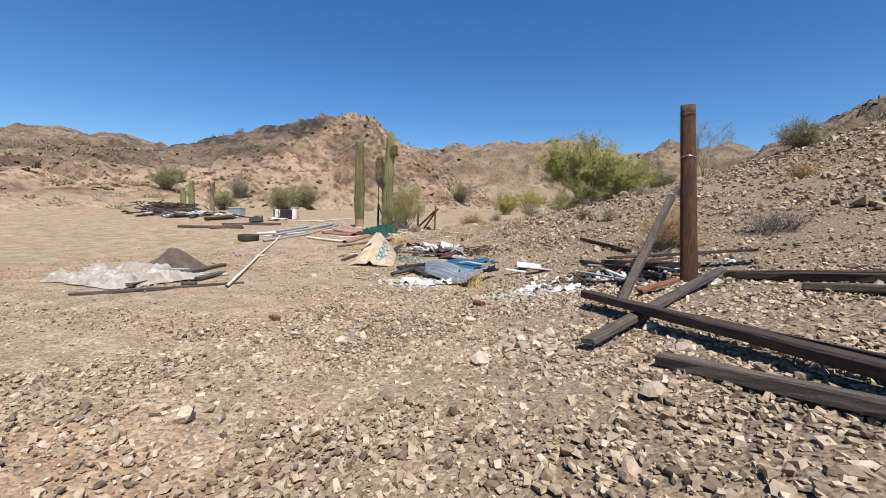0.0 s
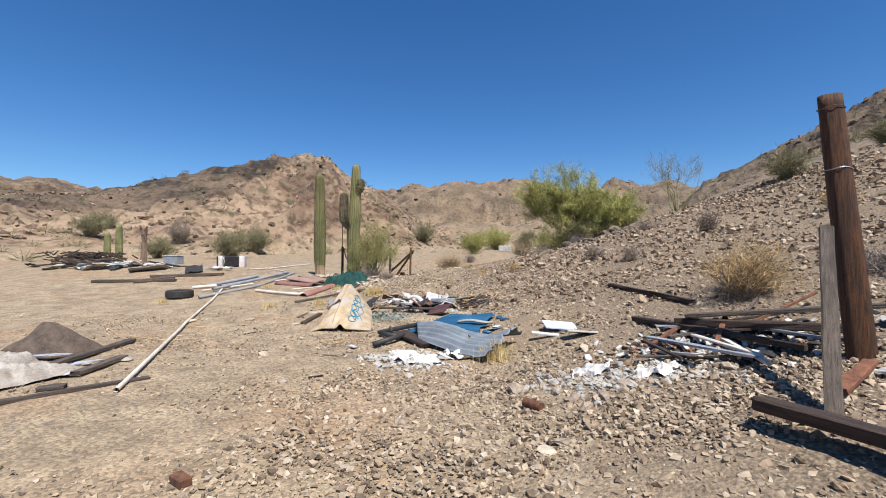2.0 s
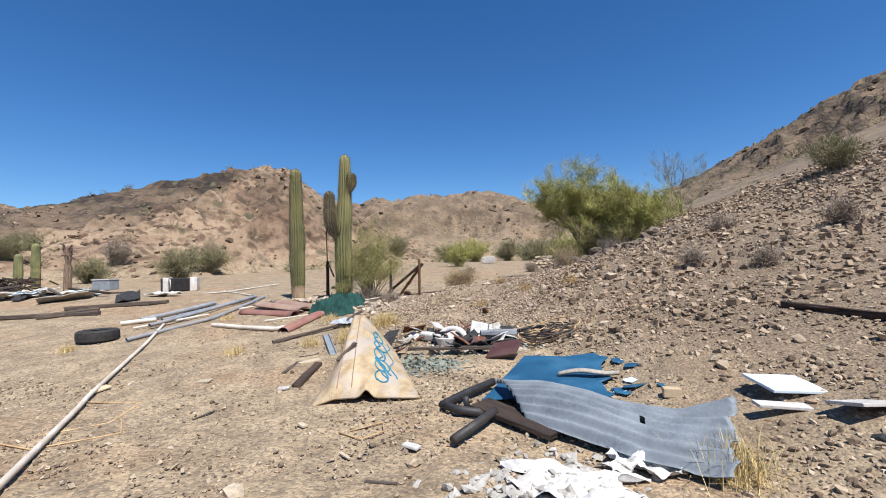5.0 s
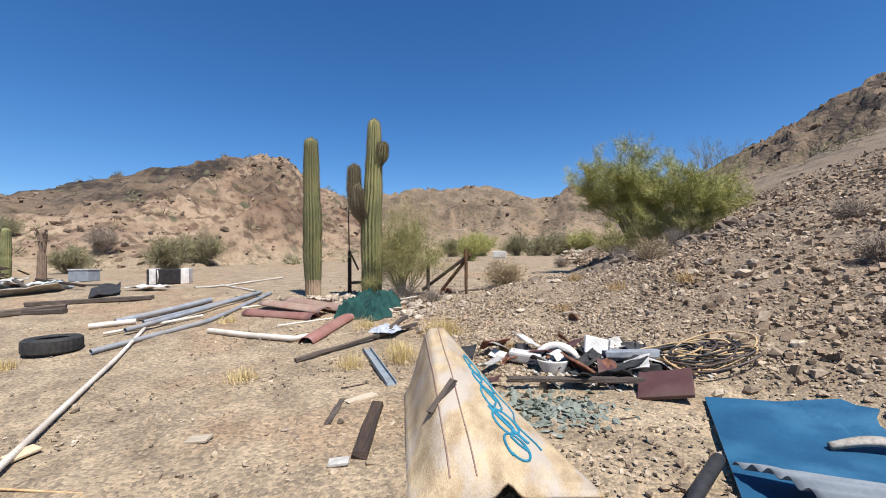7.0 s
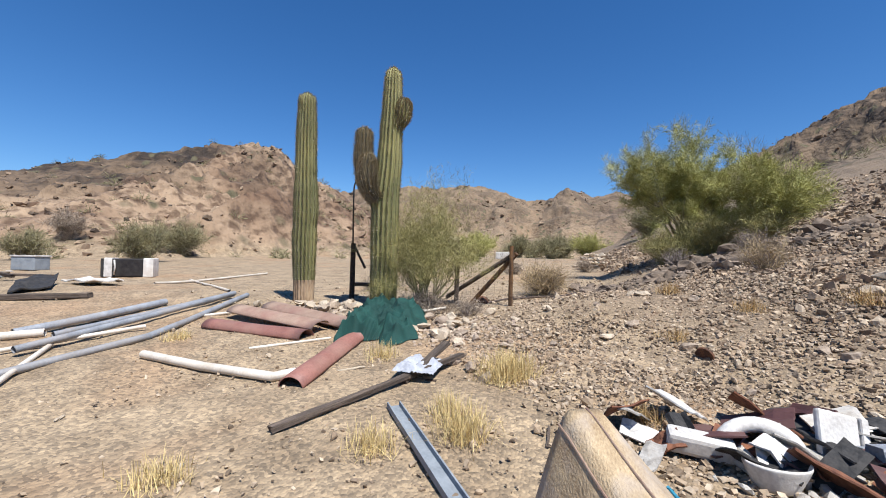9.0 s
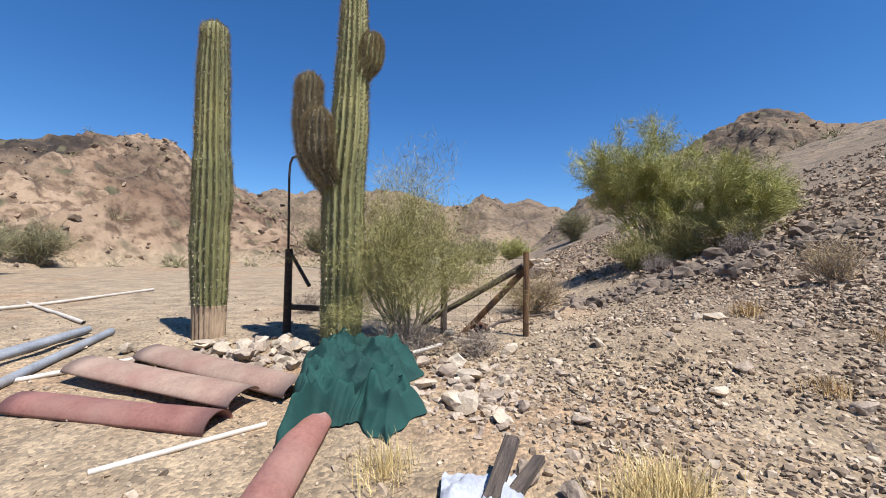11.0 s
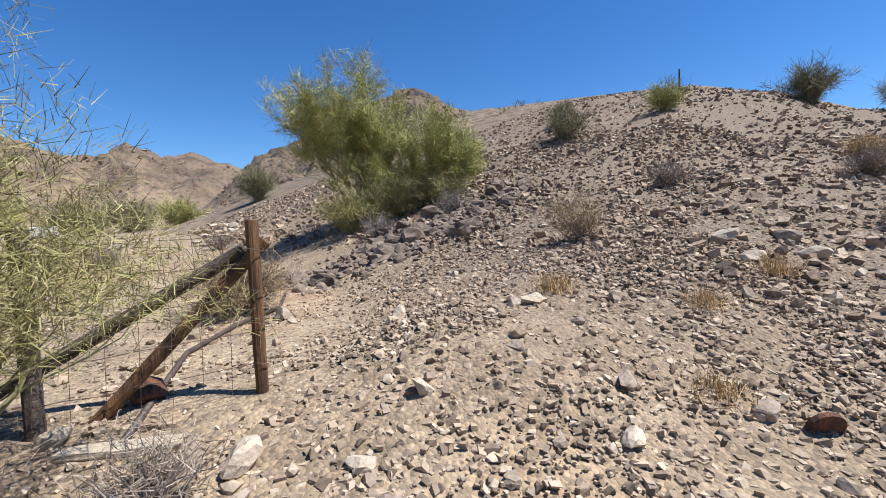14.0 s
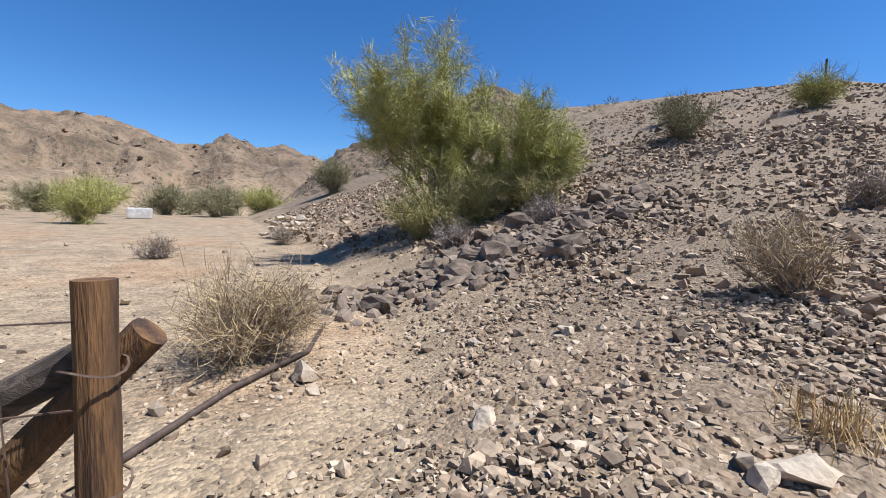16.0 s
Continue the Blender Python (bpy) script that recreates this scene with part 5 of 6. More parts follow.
def stone_templates(rs, n=10, small=False):
    bm = bmesh.new()
    if small:
        bmesh.ops.create_cube(bm, size=1.25)
        bmesh.ops.triangulate(bm, faces=bm.faces[:])
    else:
        bmesh.ops.create_icosphere(bm, subdivisions=1, radius=1)
    v0 = np.array([v.co[:] for v in bm.verts])
    f0 = np.array([[v.index for v in f.verts] for f in bm.faces])
    bm.free()
    out = []
    for _ in range(n):
        v = v0.copy()
        for _ in range(10):
            nrm = rs.normal(size=3)
            nrm /= np.linalg.norm(nrm)
            over = np.maximum(v @ nrm - rs.uniform(.42, .72), 0)
            v -= np.outer(over, nrm)
        v /= np.abs(v).max()
        out.append(v * rs.uniform(.82, 1.18, v.shape))
    return out, f0


def stones_mesh(name, xs, ys, rad, rs, mat, flat=.6, lift=0.0, small=False):
    temps, f0 = stone_templates(rs, 14 if small else 10, small)
    n = len(xs)
    zs = ground_height(xs, ys)
    T = np.array(temps)[rs.randint(0, len(temps), n)]
    sc = np.stack([rad * rs.uniform(.75, 1.4, n), rad * rs.uniform(.7, 1.1, n), rad * flat * rs.uniform(.6, 1.3, n)], -1)
    T = T * sc[:, None, :]
    tilt = rs.normal(0, .6, n)
    c, s = np.cos(tilt)[:, None], np.sin(tilt)[:, None]
    T = np.stack([T[..., 0] * c - T[..., 2] * s, T[..., 1], T[..., 0] * s + T[..., 2] * c], -1)
    an = rs.uniform(0, 2 * np.pi, n)
    c, s = np.cos(an)[:, None], np.sin(an)[:, None]
    X = T[..., 0] * c - T[..., 1] * s + xs[:, None]
    Y = T[..., 0] * s + T[..., 1] * c + ys[:, None]
    Z = T[..., 2] + (zs + rad * flat * .35 + lift)[:, None]
    V = np.stack([X, Y, Z], -1).reshape(-1, 3)
    F = (f0[None] + (np.arange(n) * len(temps[0]))[:, None, None]).reshape(-1, 3)
    return mesh_from(name, V, F, mat)


rubble("glass_shards", 2.1, 14.4, .33, .24, 460, .02, .065, M_GLASSY, "scatter of broken greenish glass", 5, .18, cat="glass")
rubble("plaster_rubble", 2.75, 15.35, .4, .14, 260, .02, .06, M_CONCRETE, "grey plaster rubble before the heap", 6)
rubble("plaster_rubble", 6.85, 10.5, .4, .25, 260, .02, .065, M_CONCRETE, "chalky white plaster rubble on gravel", 7)
rubble("plaster_rubble", 4.1, 11.3, .35, .28, 260, .02, .07, M_CONCRETE, "chalky white plaster rubble beside the metal sheet", 8)
rubble("plaster_rubble", 7.6, 10.5, .35, .2, 160, .015, .05, M_CONCRETE, "chalky white plaster rubble by the lumber", 9)
rubble("plaster_rubble", 8.2, 11.4, .7, .4, 160, .03, .09, M_WHITE, "white debris among lumber", 10)
rubble("stone_rubble", -.6, 18.35, .33, .36, 240, .02, .07, M_ROCK, "pale angular rubble beside the green cloth", 21)
rubble("stone_rubble", -2.9, 19.15, .7, .3, 220, .025, .08, M_ROCK, "pale angular rubble round the saguaro feet", 22)
rubble("stone_rubble", 4.9, 24.4, 1.6, .5, 900, .03, .16, M_DARK_ROCK, "dark broken rubble under the tree", 23)
rubble("stone_rubble", 7.6, 7.4, .3, .3, 90, .02, .08, M_ROCK, "pale rubble beside the fallen beam", 24)
rubble("rust_scraps", 7.7, 11.3, .35, .2, 120, .02, .07, M_RUST, "rusty metal scraps among debris", 11, .3)
rubble("black_char", 8.4, 11.3, .8, .5, 200, .03, .09, M_BLACK, "black charred debris among lumber", 12, .4)
# crumpled white sheets
for cx, cy, sx, sy, sd in ((4.15, 11.35, .6, .35, 1), (6.75, 10.75, .3, .22, 2), (7.45, 10.55, .28, .22, 3), (9.3, 9.9, .3, .2, 4), (4.7, 11.75, .4, .25, 5)):
    bm = bmesh.new()
    add_sheet(bm, 26, 26, lambda u, v: Vector((cx + (u - .5) * sx * 2 * (.7 + .5 * noise.noise(Vector((v * 4, sd, 1)))), cy + (v - .5) * sy * 2 * (.7 + .5 * noise.noise(Vector((u * 4, sd, 5)))),
                                               gz(cx + (u - .5) * sx * 2, cy + (v - .5) * sy * 2) + .02 + .09 * max(0, noise.noise(Vector((u * 5, v * 5, sd * 9.1))) + .15) + .03 * abs(noise.noise(Vector((u * 14, v * 14, sd)))))))
    single("white_sheet", bm, M_WHITE, "crumpled torn white sheeting on rubble", "sheeting", None, "torn white sheeting", smooth=False)
for k in range(16):
    x, y, an = 7.2 + hr.uniform(0, 1.6), 11.3 + hr.gauss(0, .4), hr.uniform(-1.6, 1.3)
    L = hr.uniform(.5, 1.5)
    ground_lumber((x, y), (x + L * math.cos(an), y + L * math.sin(an)), hr.uniform(.03, .09), .03, (M_OLD_WOOD, M_PVC, M_RUST, M_GREY_PIPE, M_DARK_WOOD)[k % 5], "thin strip in the debris under the pole", hr.uniform(.02, .14), hr.uniform(.02, .16), name="debris_strip", group="debris strips")
bm = bmesh.new()
add_tube(bm, [(0, -.11, 0), (0, .11, 0)], .05, 14)
single("rusty_can", bm, M_RUST_POST, "rusty brown tin can on gravel", "can", Matrix.Translation(on_ground(6.2, 9.72, .05)) @ pose(0, 0, 0, 0, 0, 60), smooth=False)
bm = bmesh.new()
add_tube(bm, [(0, 0, 0), (0, 0, .11)], .033, 14)
single("drink_can", bm, M_STEEL, "crushed silver drink can on sand", "can", Matrix.Translation(on_ground(5.45, 7.35, 0)))
bm = bmesh.new()
add_box(bm, Matrix.Identity(4), .17, .09, .06, .008)
single("brick", bm, M_RUST_POST, "single dark brown brick on sand", "brick", Matrix.Translation(on_ground(3.97, 7.5, .03)) @ pose(0, 0, 0, 0, 0, -15))
bm = bmesh.new()
add_tube(bm, [(0, 0, 0), (.02, .02, .012)], [.10, .10], 18)
single("rusty_disc", bm, M_RUST_POST, "round rusty tin lid on scree", "lid", Matrix.Translation(on_ground(2.45, 17.7, .03)))
# cables
for k in range(16):
    bm = bmesh.new()
    c0 = Vector((3.75 + hr.gauss(0, .2), 15.7 + hr.gauss(0, .15), 0))
    r1, r2, ph = hr.uniform(.18, .5), hr.uniform(.12, .3), hr.uniform(0, 6)
    pts = []
    for i in range(30):
        a = ph + i * .27
        x, y = c0.x + r1 * math.cos(a), c0.y + r2 * math.sin(a)
        pts.append(on_ground(x, y, .05 + .05 * k / 16 + .10 * abs(math.sin(a * .7 + k))))
    add_tube(bm, pts, .012, 6)
    single("cable", bm, M_CABLE if k % 3 == 0 else M_CABLE_DARK if k % 3 == 1 else M_BLACK_PIPE, "loop of old cable on the rubbish heap" if k % 3 else "loop of tan cable on the rubbish heap", "cable", None, "tangled cables", smooth=True)
for pts, lab in (([(2.0, 12.0), (2.25, 12.25), (2.35, 12.05), (2.2, 11.85), (1.9, 11.95)], "thin tan wire loop on sand"), ([(-3.6, 11.6), (-2.4, 11.1), (-.9, 11.0), (-.4, 11.5), (-.9, 11.9)], "long pale rope on sand"), ([(-1.2, 11.3), (-.85, 11.7), (-1.1, 12.3), (-1.9, 12.2)], "pale rope on sand")):
    bm = bmesh.new()
    add_tube(bm, lying_tube(pts, .008, 0, .15), .009, 6)
    single("rope", bm, M_CABLE, lab, "rope", smooth=True)

# ---- rag by the stick ----
bm = bmesh.new()
add_sheet(bm, 24, 24, lambda u, v: Vector((-.85 + .45 * u, 16.5 + .62 * v, gz(-.6, 16.8) + .08 + .11 * max(0, noise.noise(Vector((u * 4, v * 4, 3.3))) + .25) * min(1, 7 * min(u, 1 - u, v, 1 - v)) + .04 * abs(noise.noise(Vector((u * 11, v * 11, 1)))))))
single("grey_rag", bm, M_GREY_RAG, "crumpled pale grey rag over a board", "rag", smooth=True)

# ---- fence ----
t = thing("fence", "rusty fence corner post with brace and sagging wires", "fence", on_ground(.11, 20.0))
FB = on_ground(.11, 20.0)


def post_part(name, a, b, r, mat, lab="", sides=10):
    bm = bmesh.new()
    a, b = Vector(a) - FB, Vector(b) - FB
    k = 8
    add_tube(bm, [a.lerp(b, i / k) + Vector((.004 * noise.noise(Vector((i, 1, r * 90))), .004 * noise.noise(Vector((i, 5, r * 50))), 0)) for i in range(k + 1)], [r * (1 + .06 * noise.noise(Vector((i * .8, r * 77, 0)))) for i in range(k + 1)], sides)
    return part(name, bm, mat, t, lab)


post_part("post", (.106, 20.0, .6), (0.12, 20.02, 1.88), .039, M_POST, "rust-brown wooden corner post")
post_part("brace", (-.78, 20.42, .66), (.205, 20.075, 1.75), .043, M_POST, "diagonal rust-brown brace")
post_part("brace", (-1.25, 20.9, .85), (.1, 20.14, 1.70), .045, M_OLD_WOOD, "second grey brace")
post_part("post", (-.95, 20.35, .6), (-.94, 20.4, 1.87), .045, M_OLD_WOOD, "grey post in the bush")
for k, z in enumerate((1.0, 1.2, 1.42, 1.62, 1.8)):
    bm = bmesh.new()
    a, b = Vector((.12, 20.0, z)) - FB, Vector((-3.0, 20.6, z + .05)) - FB
    add_tube(bm, [a.lerp(b, i / 20) + Vector((0, .03 * noise.noise(Vector((i, z * 9, 0))), -.05 * math.sin(math.pi * i / 20) + .015 * noise.noise(Vector((i * .9, z * 5, 7))))) for i in range(21)], .0025, 4, False)
    part("wire", bm, M_WIRE, t)
for i in range(13):
    bm = bmesh.new()
    x = -.05 - .15 * i
    add_tube(bm, [Vector((x, 20.03 - .19 * (x - .12), .82)) - FB, Vector((x + .02, 20.03 - .19 * (x - .12), 1.3)) - FB, Vector((x, 20.03 - .19 * (x - .12), 1.8)) - FB], .002, 4, False)
    part("mesh_wire", bm, M_WIRE, t)
for z in (1.0, 1.25, 1.45, 1.7):
    bm = bmesh.new()
    add_tube(bm, [Vector((.115 + .057 * math.cos(a), 20.01 + .057 * math.sin(a), z + .01 * math.sin(2 * a))) - FB for a in [k * .42 for k in range(16)]], .003, 4, False)
    part("wire_wrap", bm, M_WIRE, t)
ground_lumber((-.85, 20.0), (-.35, 19.75), .10, .04, M_PLANK, "pale plank offcut at the fence foot", 0, 0)
bm = bmesh.new()
add_rock(bm, Matrix.Diagonal((.16, .12, .12, 1)), random.Random(3), .9, 2)
single("rusty_lump", bm, M_RUST_POST, "dark rusty lump under the brace", "scrap", Matrix.Translation(on_ground(-.45, 20.45, .08)))
t = thing("bent_rod", "dark wooden stake with a hooked iron rod beside the saguaro", "stake", on_ground(-3.05, 20.2, -.05))
bm = bmesh.new()
add_tube(bm, [(0, 0, 0), (.01, 0, 1.2)], [.055, .05], 10)
part("stake", bm, M_DARK_WOOD, t)
bm = bmesh.new()
add_tube(bm, [(0, 0, 1.1), (-.01, 0, 2.2), (.0, 0, 2.36), (.04, -.02, 2.44), (.1, -.03, 2.46)], .017, 8)
part("rod", bm, M_BLACK_PIPE, t, "hooked iron rod", True)
bm = bmesh.new()
add_tube(bm, [(.03, 0, 1.15), (.4, -.3, .72)], .025, 8)
part("diagonal_strut", bm, M_DARK_WOOD, t)
lumber(on_ground(-3.5, 21.3, .25), on_ground(-2.4, 20.6, .3), .1, .08, M_DARK_WOOD, "dark log behind the stake", name="log")
lumber(on_ground(-4.35, 20.5, .1), on_ground(-4.32, 20.6, .75), .08, .08, M_DARK_WOOD, "short dark stake behind the saguaro", name="stake")
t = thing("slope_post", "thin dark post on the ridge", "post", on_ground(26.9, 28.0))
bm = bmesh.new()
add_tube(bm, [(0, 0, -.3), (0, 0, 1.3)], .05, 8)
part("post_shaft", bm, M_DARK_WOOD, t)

# ---- loose rocks ----
rr = random.Random(44)
ROCKS = [(7.3, 6.85, .17, 1), (7.7, 7.3, .13, 1), (8.72, 7.8, .13, 1), (8.75, 6.2, .15, 1), (5.4, 5.95, .12, 0), (5.65, 5.1, .15, 1), (5.85, 5.25, .1, 0), (7.75, 7.75, .12, 1), (7.5, 7.6, .1, 1), (7.45, 7.3, .09, 0), (8.95, 7.1, .12, 0), (5.95, 7.72, .1, 1), (5.0, 8.1, .08, 0),
         (5.9, 10.3, .16, 0), (6.6, 9.9, .13, 0), (6.9, 9.9, .12, 0), (7.1, 10.2, .14, 0), (6.4, 10.2, .1, 0), (6.75, 9.6, .11, 0), (1.5, 18.35, .11, 1), (.82, 18.05, .09, 0), (.78, 19.22, .12, 1), (2.06, 19.6, .11, 1), (1.6, 20.7, .13, 1), (5.0, 19.0, .2, 1), (5.25, 18.2, .22, 1), (4.6, 18.6, .16, 1), (5.5, 18.5, .18, 0), (1.47, 19.1, .1, 0), (1.86, 18.55, .13, 0),
         (2.35, 17.95, .15, 0), (2.9, 21.35, .13, 1), (2.4, 21.95, .1, 1), (2.8, 19.15, .12, 0), (1.0, 22.2, .2, 1), (3.6, 17.3, .13, 0), (3.5, 17.5, .1, 0), (5.1, 17.7, .12, 0), (2.6, 16.95, .1, 0), (-.3, 18.6, .12, 1), (-.5, 18.9, .13, 1), (-.7, 18.2, .1, 1), (.2, 17.9, .1, 0), (.25, 19.0, .11, 1), (-.2, 18.1, .13, 0), (2.15, 19.1, .09, 0), (2.2, 19.55, .16, 1), (-.35, 17.2, .14, 0), (-.1, 17.0, .13, 0), (.1, 16.75, .12, 1)]
for x, y, r, pale in ROCKS:
    r *= .8
    bm = bmesh.new()
    add_rock(bm, Matrix.Rotation(rr.uniform(0, 6), 4, 'Z') @ Matrix.Diagonal((r * rr.uniform(1, 1.35), r * rr.uniform(.75, 1), r, 1)), rr, .75, 2)
    single("rock", bm, M_PALE_ROCK if pale else M_ROCK, "pale angular rock on gravel" if pale else "brown angular rock on gravel", "rock", Matrix.Translation(on_ground(x, y, r * .25)) @ pose(0, 0, 0, rr.uniform(-20, 20), rr.uniform(-20, 20), 0), "loose rocks")
for k in range(64):
    x, y = -3.1 + 1.1 * rr.gauss(0, .75), 19.3 + .45 * rr.gauss(0, .8)
    if k > 44:
        x, y = -.75 + .45 * rr.gauss(0, .8), 18.75 + .5 * rr.gauss(0, .8)
    if abs(x + 4) < .3 and abs(y - 20) < .3:
        continue
    r = rr.uniform(.06, .15)
    bm = bmesh.new()
    add_rock(bm, Matrix.Diagonal((r * 1.2, r, r, 1)), rr, .7, 2)
    single("rubble_stone", bm, M_PALE_ROCK if k % 3 else M_ROCK, "pale angular stone in the rubble ring", "rock", Matrix.Translation(on_ground(x, y, r * .4)) @ pose(0, 0, 0, rr.uniform(-30, 30), rr.uniform(-30, 30), rr.uniform(0, 360)), "rubble by the saguaros")
t = thing("stone_wall", "low dry-stacked stone heap by the wash", "stone wall", on_ground(3.3, 35.5))
for k in range(60):
    r = rr.uniform(.12, .24)
    lay = k // 18
    bm = bmesh.new()
    add_rock(bm, Matrix.Diagonal((r * 1.3, r, r, 1)), rr, .6, 1)
    q = part("stone", bm, M_PALE_ROCK, t)
    q.matrix_basis = Matrix.Translation((rr.uniform(-1.1, 1.1) * (1 - lay * .2), rr.uniform(-.4, .4), .1 + lay * .2)) @ pose(0, 0, 0, rr.uniform(-15, 15), rr.uniform(-15, 15), rr.uniform(0, 360))
t = thing("stone_outcrop", "dark broken rock outcrop under the tree", "outcrop", on_ground(4.8, 24.6))
for k in range(46):
    r = rr.uniform(.12, .34)
    bm = bmesh.new()
    add_rock(bm, Matrix.Diagonal((r * 1.3, r, r, 1)), rr, .8, 2, .3)
    q = part("stone", bm, M_DARK_ROCK, t)
    dx, dy = rr.gauss(0, 1.5), rr.gauss(0, .45)
    q.matrix_basis = Matrix.Translation((dx, dy, gz(4.8 + dx, 24.6 + dy) - gz(4.8, 24.6) + r * .2)) @ pose(0, 0, 0, rr.uniform(-25, 25), rr.uniform(-25, 25), rr.uniform(0, 360))

# ---- gravel ----
rs = np.random.RandomState(17)
LINE_X, LINE_Y = np.array([8.6, 6.8, 5.6, 3.6, 1.2, -.5, -.8, .3]), np.array([3.2, 5.2, 6.3, 8.6, 11.4, 14, 16.4, 19])


def gravel(label, count, rmin, rmax, ahead, side, power=2.0, scree=0.0, flat=.6):
    """Stones strewn along the walked line, more of them on the scree."""
    n = count * 3
    s = rs.uniform(0, 1, n)
    ys = np.interp(s, np.linspace(0, 1, 8), LINE_Y) + rs.uniform(0.6, ahead, n)
    xs = np.interp(s, np.linspace(0, 1, 8), LINE_X) + rs.normal(0, side, n) + scree * rs.uniform(0, side, n)
    d = xs - interp(ys, TOE)
    dens = np.clip(.22 + .2 * (d + 2.5), .16, 1.0) * np.clip(.35 + 1.5 * (fbm(xs * .8, ys * .8, 3, 71) - .3), .15, 1)
    keep = (rs.uniform(0, 1, n) < dens)
    xs, ys = xs[keep][:count], ys[keep][:count]
    rad = rmin + (rmax - rmin) * rs.uniform(0, 1, len(xs)) ** power
    ob = new("gravel", stones_mesh("gravel", xs, ys, rad, rs, M_GRAVEL, flat, 0, rmax < .03))
    tagged(ob, label, "gravel", kind="stuff")


gravel("tan and grey gravel strewn over the sand", 30000, .007, .026, 6, 3.0)
nx, ny = rs.uniform(-1.2, 4.6, 17000), rs.uniform(15.2, 20.6, 17000)
keep = nx > interp(ny, TOE) - 2.6
nx, ny = nx[keep], ny[keep]
tagged(new("gravel", stones_mesh("gravel", nx, ny, .007 + .028 * rs.uniform(0, 1, len(nx)) ** 2.2, rs, M_GRAVEL, .6, 0, True)), "fine tan gravel at the slope's foot by the fence", "gravel", kind="stuff")
nx, ny = rs.uniform(3.5, 11, 15000), rs.uniform(4.2, 10.5, 15000)
keep = nx > interp(ny, TOE) - 3.0
nx, ny = nx[keep], ny[keep]
tagged(new("gravel", stones_mesh("gravel", nx, ny, .008 + .03 * rs.uniform(0, 1, len(nx)) ** 2.2, rs, M_GRAVEL, .6, 0, True)), "fine tan gravel before the fallen lumber", "gravel", kind="stuff")
gravel("coarse tan gravel on the scree", 7000, .018, .055, 12, 4.0, 3.0, .8, .75)
gravel("coarse broken stones on the scree", 2200, .03, .10, 16, 6.0, 4.0, 1.6, .75)


def scree_field(x0, x1, y0, y1, count, rmin, rmax, label, power=3.4):
    xs, ys = rs.uniform(x0, x1, count), rs.uniform(y0, y1, count)
    d = xs - interp(ys, TOE)
    keep = (d > .3) & (rs.uniform(0, 1, count) < .25 + 1.2 * (fbm(xs * .6, ys * .6, 3, 73) - .2))
    xs, ys = xs[keep], ys[keep]
    rad = rmin + (rmax - rmin) * rs.uniform(0, 1, len(xs)) ** power
    tagged(new("scree", stones_mesh("scree", xs, ys, rad, rs, M_SCREE, .72, 0, rmin > .013)), label, "scree", kind="stuff")


scree_field(.5, 7, 16, 24, 30000, .010, .048, "angular tan stones on the near scree")
scree_field(5, 14, 5, 17, 16000, .012, .055, "angular stones on the scree behind the pole")
scree_field(4, 16, 15, 30, 24000, .016, .085, "angular stones on the upper scree")
scree_field(12, 34, 8, 42, 12000, .035, .13, "angular stones high on the slope")
scree_field(2, 14, 28, 48, 12000, .03, .13, "dark broken stones behind the tree")
scree_field(6.8, 11, 4, 9, 5000, .011, .045, "gravel around the fallen lumber")

nx, ny = rs.uniform(-5, 7, 26000), rs.uniform(4.5, 14, 26000)
keep = (nx < interp(ny, TOE) - 1.5) & (rs.uniform(0, 1, 26000) < np.clip((fbm(nx * .9, ny * .9, 3, 81) - .35) * 3, .06, 1))
nx, ny = nx[keep], ny[keep]
tagged(new("gravel", stones_mesh("gravel", nx, ny, .006 + .022 * rs.uniform(0, 1, len(nx)) ** 3, rs, M_GRAVEL, .6, 0, True)), "thin scatter of small stones on open sand", "gravel", kind="stuff")

M_HILL_STONE = island_material("hill_stones", [(0.09, 0.058, 0.038), (0.26, 0.18, 0.115), (0.15, 0.095, 0.062), (0.37, 0.27, 0.175), (0.055, 0.038, 0.027), (0.30, 0.20, 0.13)], 0.95, .5, 2.0)


def hill_boulders(b0, b1, r0, r1, count, rmin, rmax, label, seed):
    """Crags and boulders strewn over a far slope, in loose bands."""
    q = np.random.RandomState(seed)
    th, r = np.radians(q.uniform(b0, b1, count)), r0 + (r1 - r0) * q.uniform(0, 1, count) ** .75
    xs, ys = 2 + r * np.sin(th), 12 + r * np.cos(th)
    k = 7.0 / r1
    keep = (q.uniform(0, 1, count) < np.clip((fbm(xs * k * 1.6, ys * k * 1.6, 4, seed) - .44) * 5, .03, 1)) & (ground_height(xs, ys) > plain_height(xs, ys) + .15)
    xs, ys = xs[keep], ys[keep]
    rad = rmin + (rmax - rmin) * q.uniform(0, 1, len(xs)) ** 4
    tagged(new("hill_boulders", stones_mesh("hill_boulders", xs, ys, rad, q, M_HILL_STONE, .5, 0, True)), label, "boulders", kind="stuff")


hill_boulders(-92, -14, 27, 97, 11000, .05, .42, "brown crags and boulders on the pink hill", 301)
hill_boulders(-40, 20, 110, 330, 2500, .3, 1.5, "dark crags on the far range", 302)
hill_boulders(10, 75, 46, 128, 5000, .12, .75, "dark crags on the steep peak", 303)


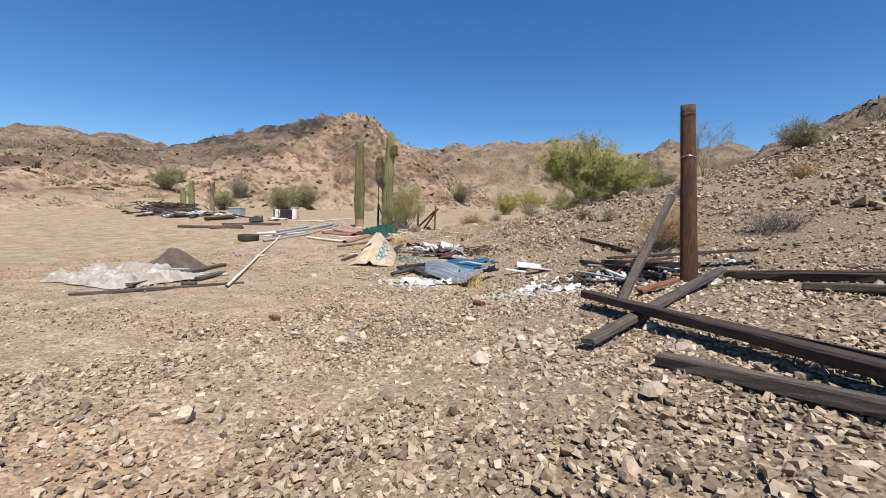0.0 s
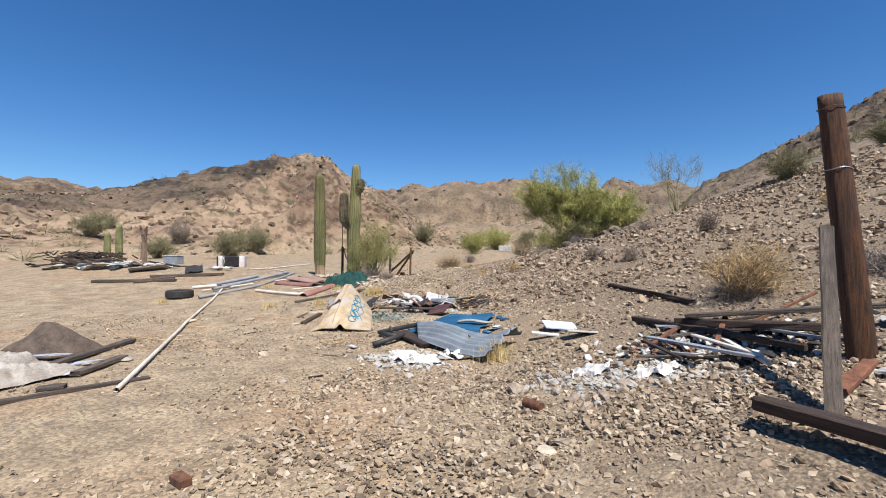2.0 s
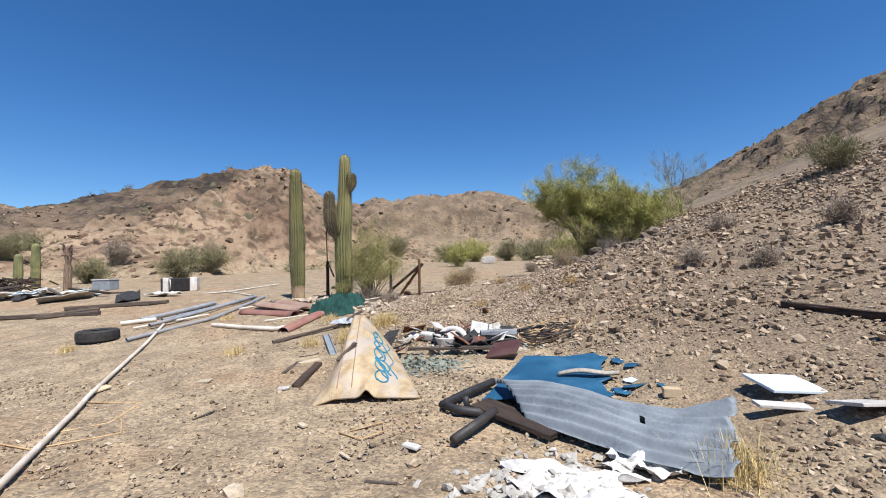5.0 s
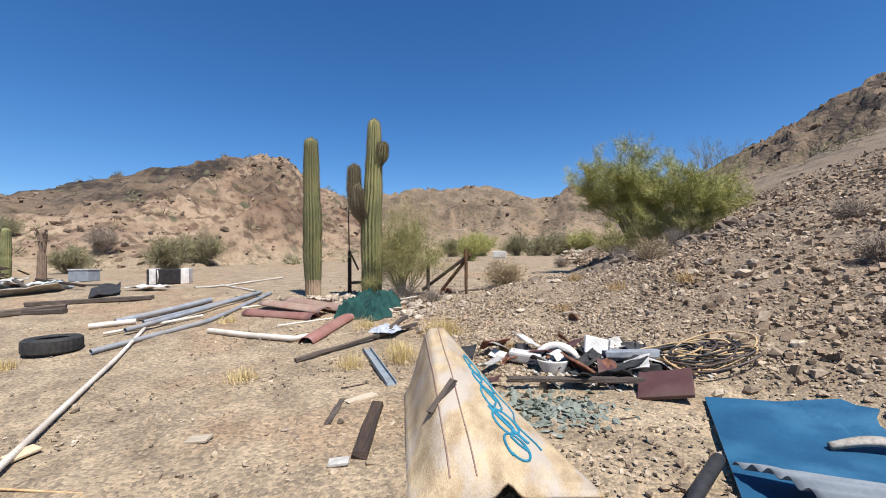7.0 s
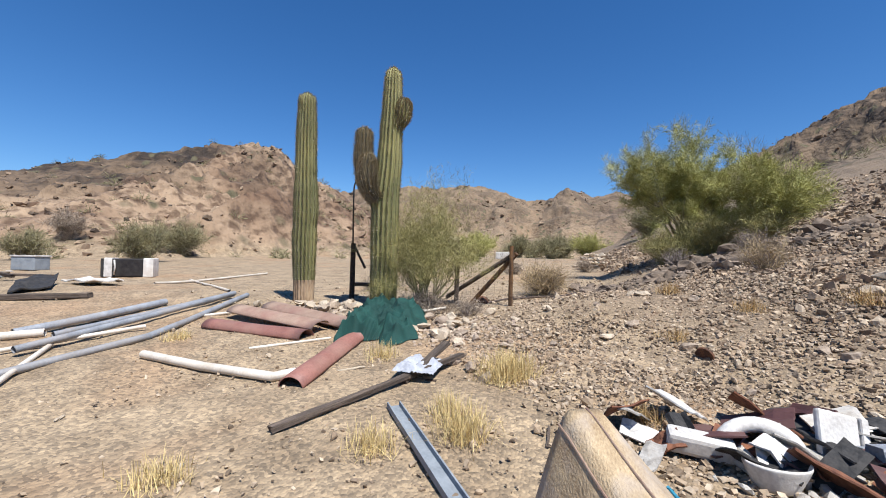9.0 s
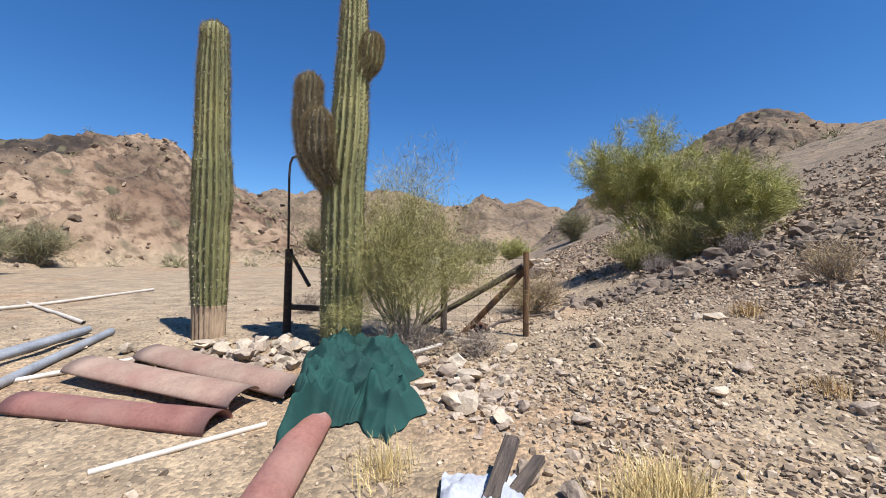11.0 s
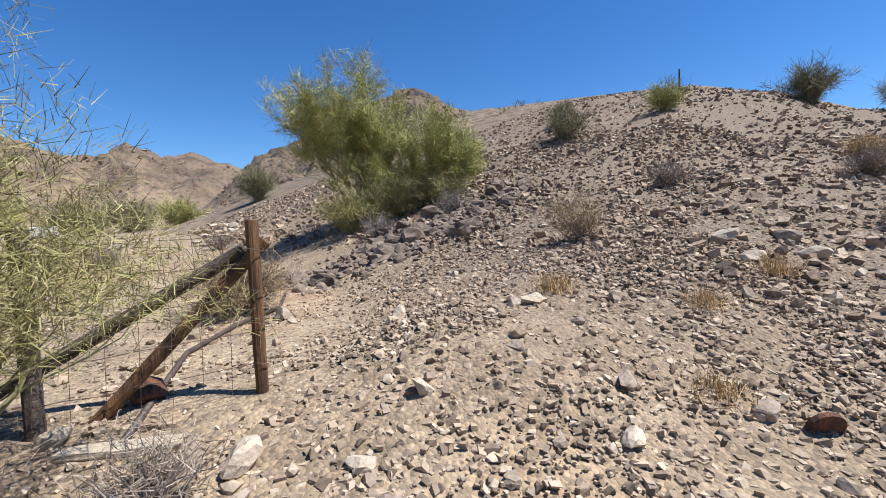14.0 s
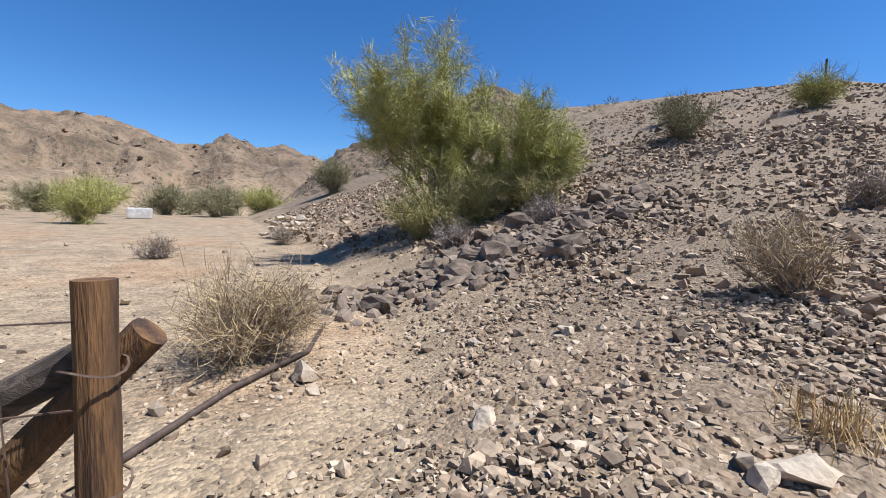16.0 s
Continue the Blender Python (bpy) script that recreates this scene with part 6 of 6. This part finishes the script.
def hill_scrub(b0, b1, r0, r1, count, size, seed):
    """Low dry scrub dotted over a far slope."""
    q = random.Random(seed)
    V, F = [], []
    for _ in range(count):
        th, r = math.radians(q.uniform(b0, b1)), q.uniform(r0, r1)
        x, y = 2 + r * math.sin(th), 12 + r * math.cos(th)
        z = float(ground_height(x, y))
        h = size * q.uniform(.4, 1.2)
        for _ in range(56):
            d = Vector((q.gauss(0, .7), q.gauss(0, .7), abs(q.gauss(.3, .5)))).normalized()
            o = Vector((x, y, z)) + d * h * q.uniform(.1, .6)
            w = d.cross(Vector((q.gauss(0, 1), q.gauss(0, 1), q.gauss(0, 1)))).normalized() * h * .022
            e = o + d * h * .32
            i = len(V)
            V += [o - w, o + w, e + w * .4, e - w * .4]
            F.append((i, i + 1, i + 2, i + 3))
    tagged(new("hill_scrub", mesh_from("hill_scrub", V, F, M_OLIVE)), "sparse olive scrub dotted over the hillside", "scrub", kind="stuff")


hill_scrub(-88, -18, 34, 97, 260, 1.1, 311)
hill_scrub(-30, 16, 60, 170, 120, 2.0, 312)
hill_scrub(14, 70, 46, 120, 130, 1.3, 313)

# ---- chips and scraps on the sand ----
cr_ = random.Random(91)
for k in range(70):
    s_ = cr_.random()
    x = float(np.interp(s_, np.linspace(0, 1, 8), LINE_X)) + cr_.gauss(-1.0, 2.2)
    y = float(np.interp(s_, np.linspace(0, 1, 8), LINE_Y)) + cr_.uniform(2.2, 6)
    if x > float(interp(y, TOE)) + 1.5 or y > 17:
        continue
    if k % 2:
        an, L = cr_.uniform(0, 3.1), cr_.uniform(.06, .32)
        ground_lumber((x, y), (x + L * math.cos(an), y + L * math.sin(an)), cr_.uniform(.015, .05), .012, (M_OLD_WOOD, M_DARK_WOOD, M_PLANK)[k % 3], "small wood splinter on sand", 0, 0, name="wood_splinter", group="wood splinters", wear=.003)
    else:
        bm = bmesh.new()
        r = cr_.uniform(.03, .08)
        add_rock(bm, Matrix.Diagonal((r * 1.3, r, r, 1)), cr_, .55, 2)
        single("rock", bm, (M_ROCK, M_PALE_ROCK)[k % 4 // 2], "small angular rock on sand", "rock", Matrix.Translation(on_ground(x, y, r * .2)), "small sand rocks")
for x, y, w_, mt, lab in ((1.45, 12.0, .11, M_PLANK, "small pale block on sand"), (.5, 13.0, .16, M_CONCRETE, "pale flat chip on sand"), (-.9, 13.1, .2, M_PLANK, "pale board scrap on sand"), (-2.2, 12.6, .22, M_CARDBOARD, "yellow cardboard scrap on sand"), (2.75, 11.75, .16, M_WHITE, "white torn scrap on sand")):
    bm = bmesh.new()
    add_box(bm, Matrix.Identity(4), w_, w_ * .6, .025, .006)
    single("scrap_piece", bm, mt, lab, "scrap", Matrix.Translation(on_ground(x, y, .03)) @ pose(0, 0, 0, 6, -5, cr_.uniform(0, 180)), "sand scraps")
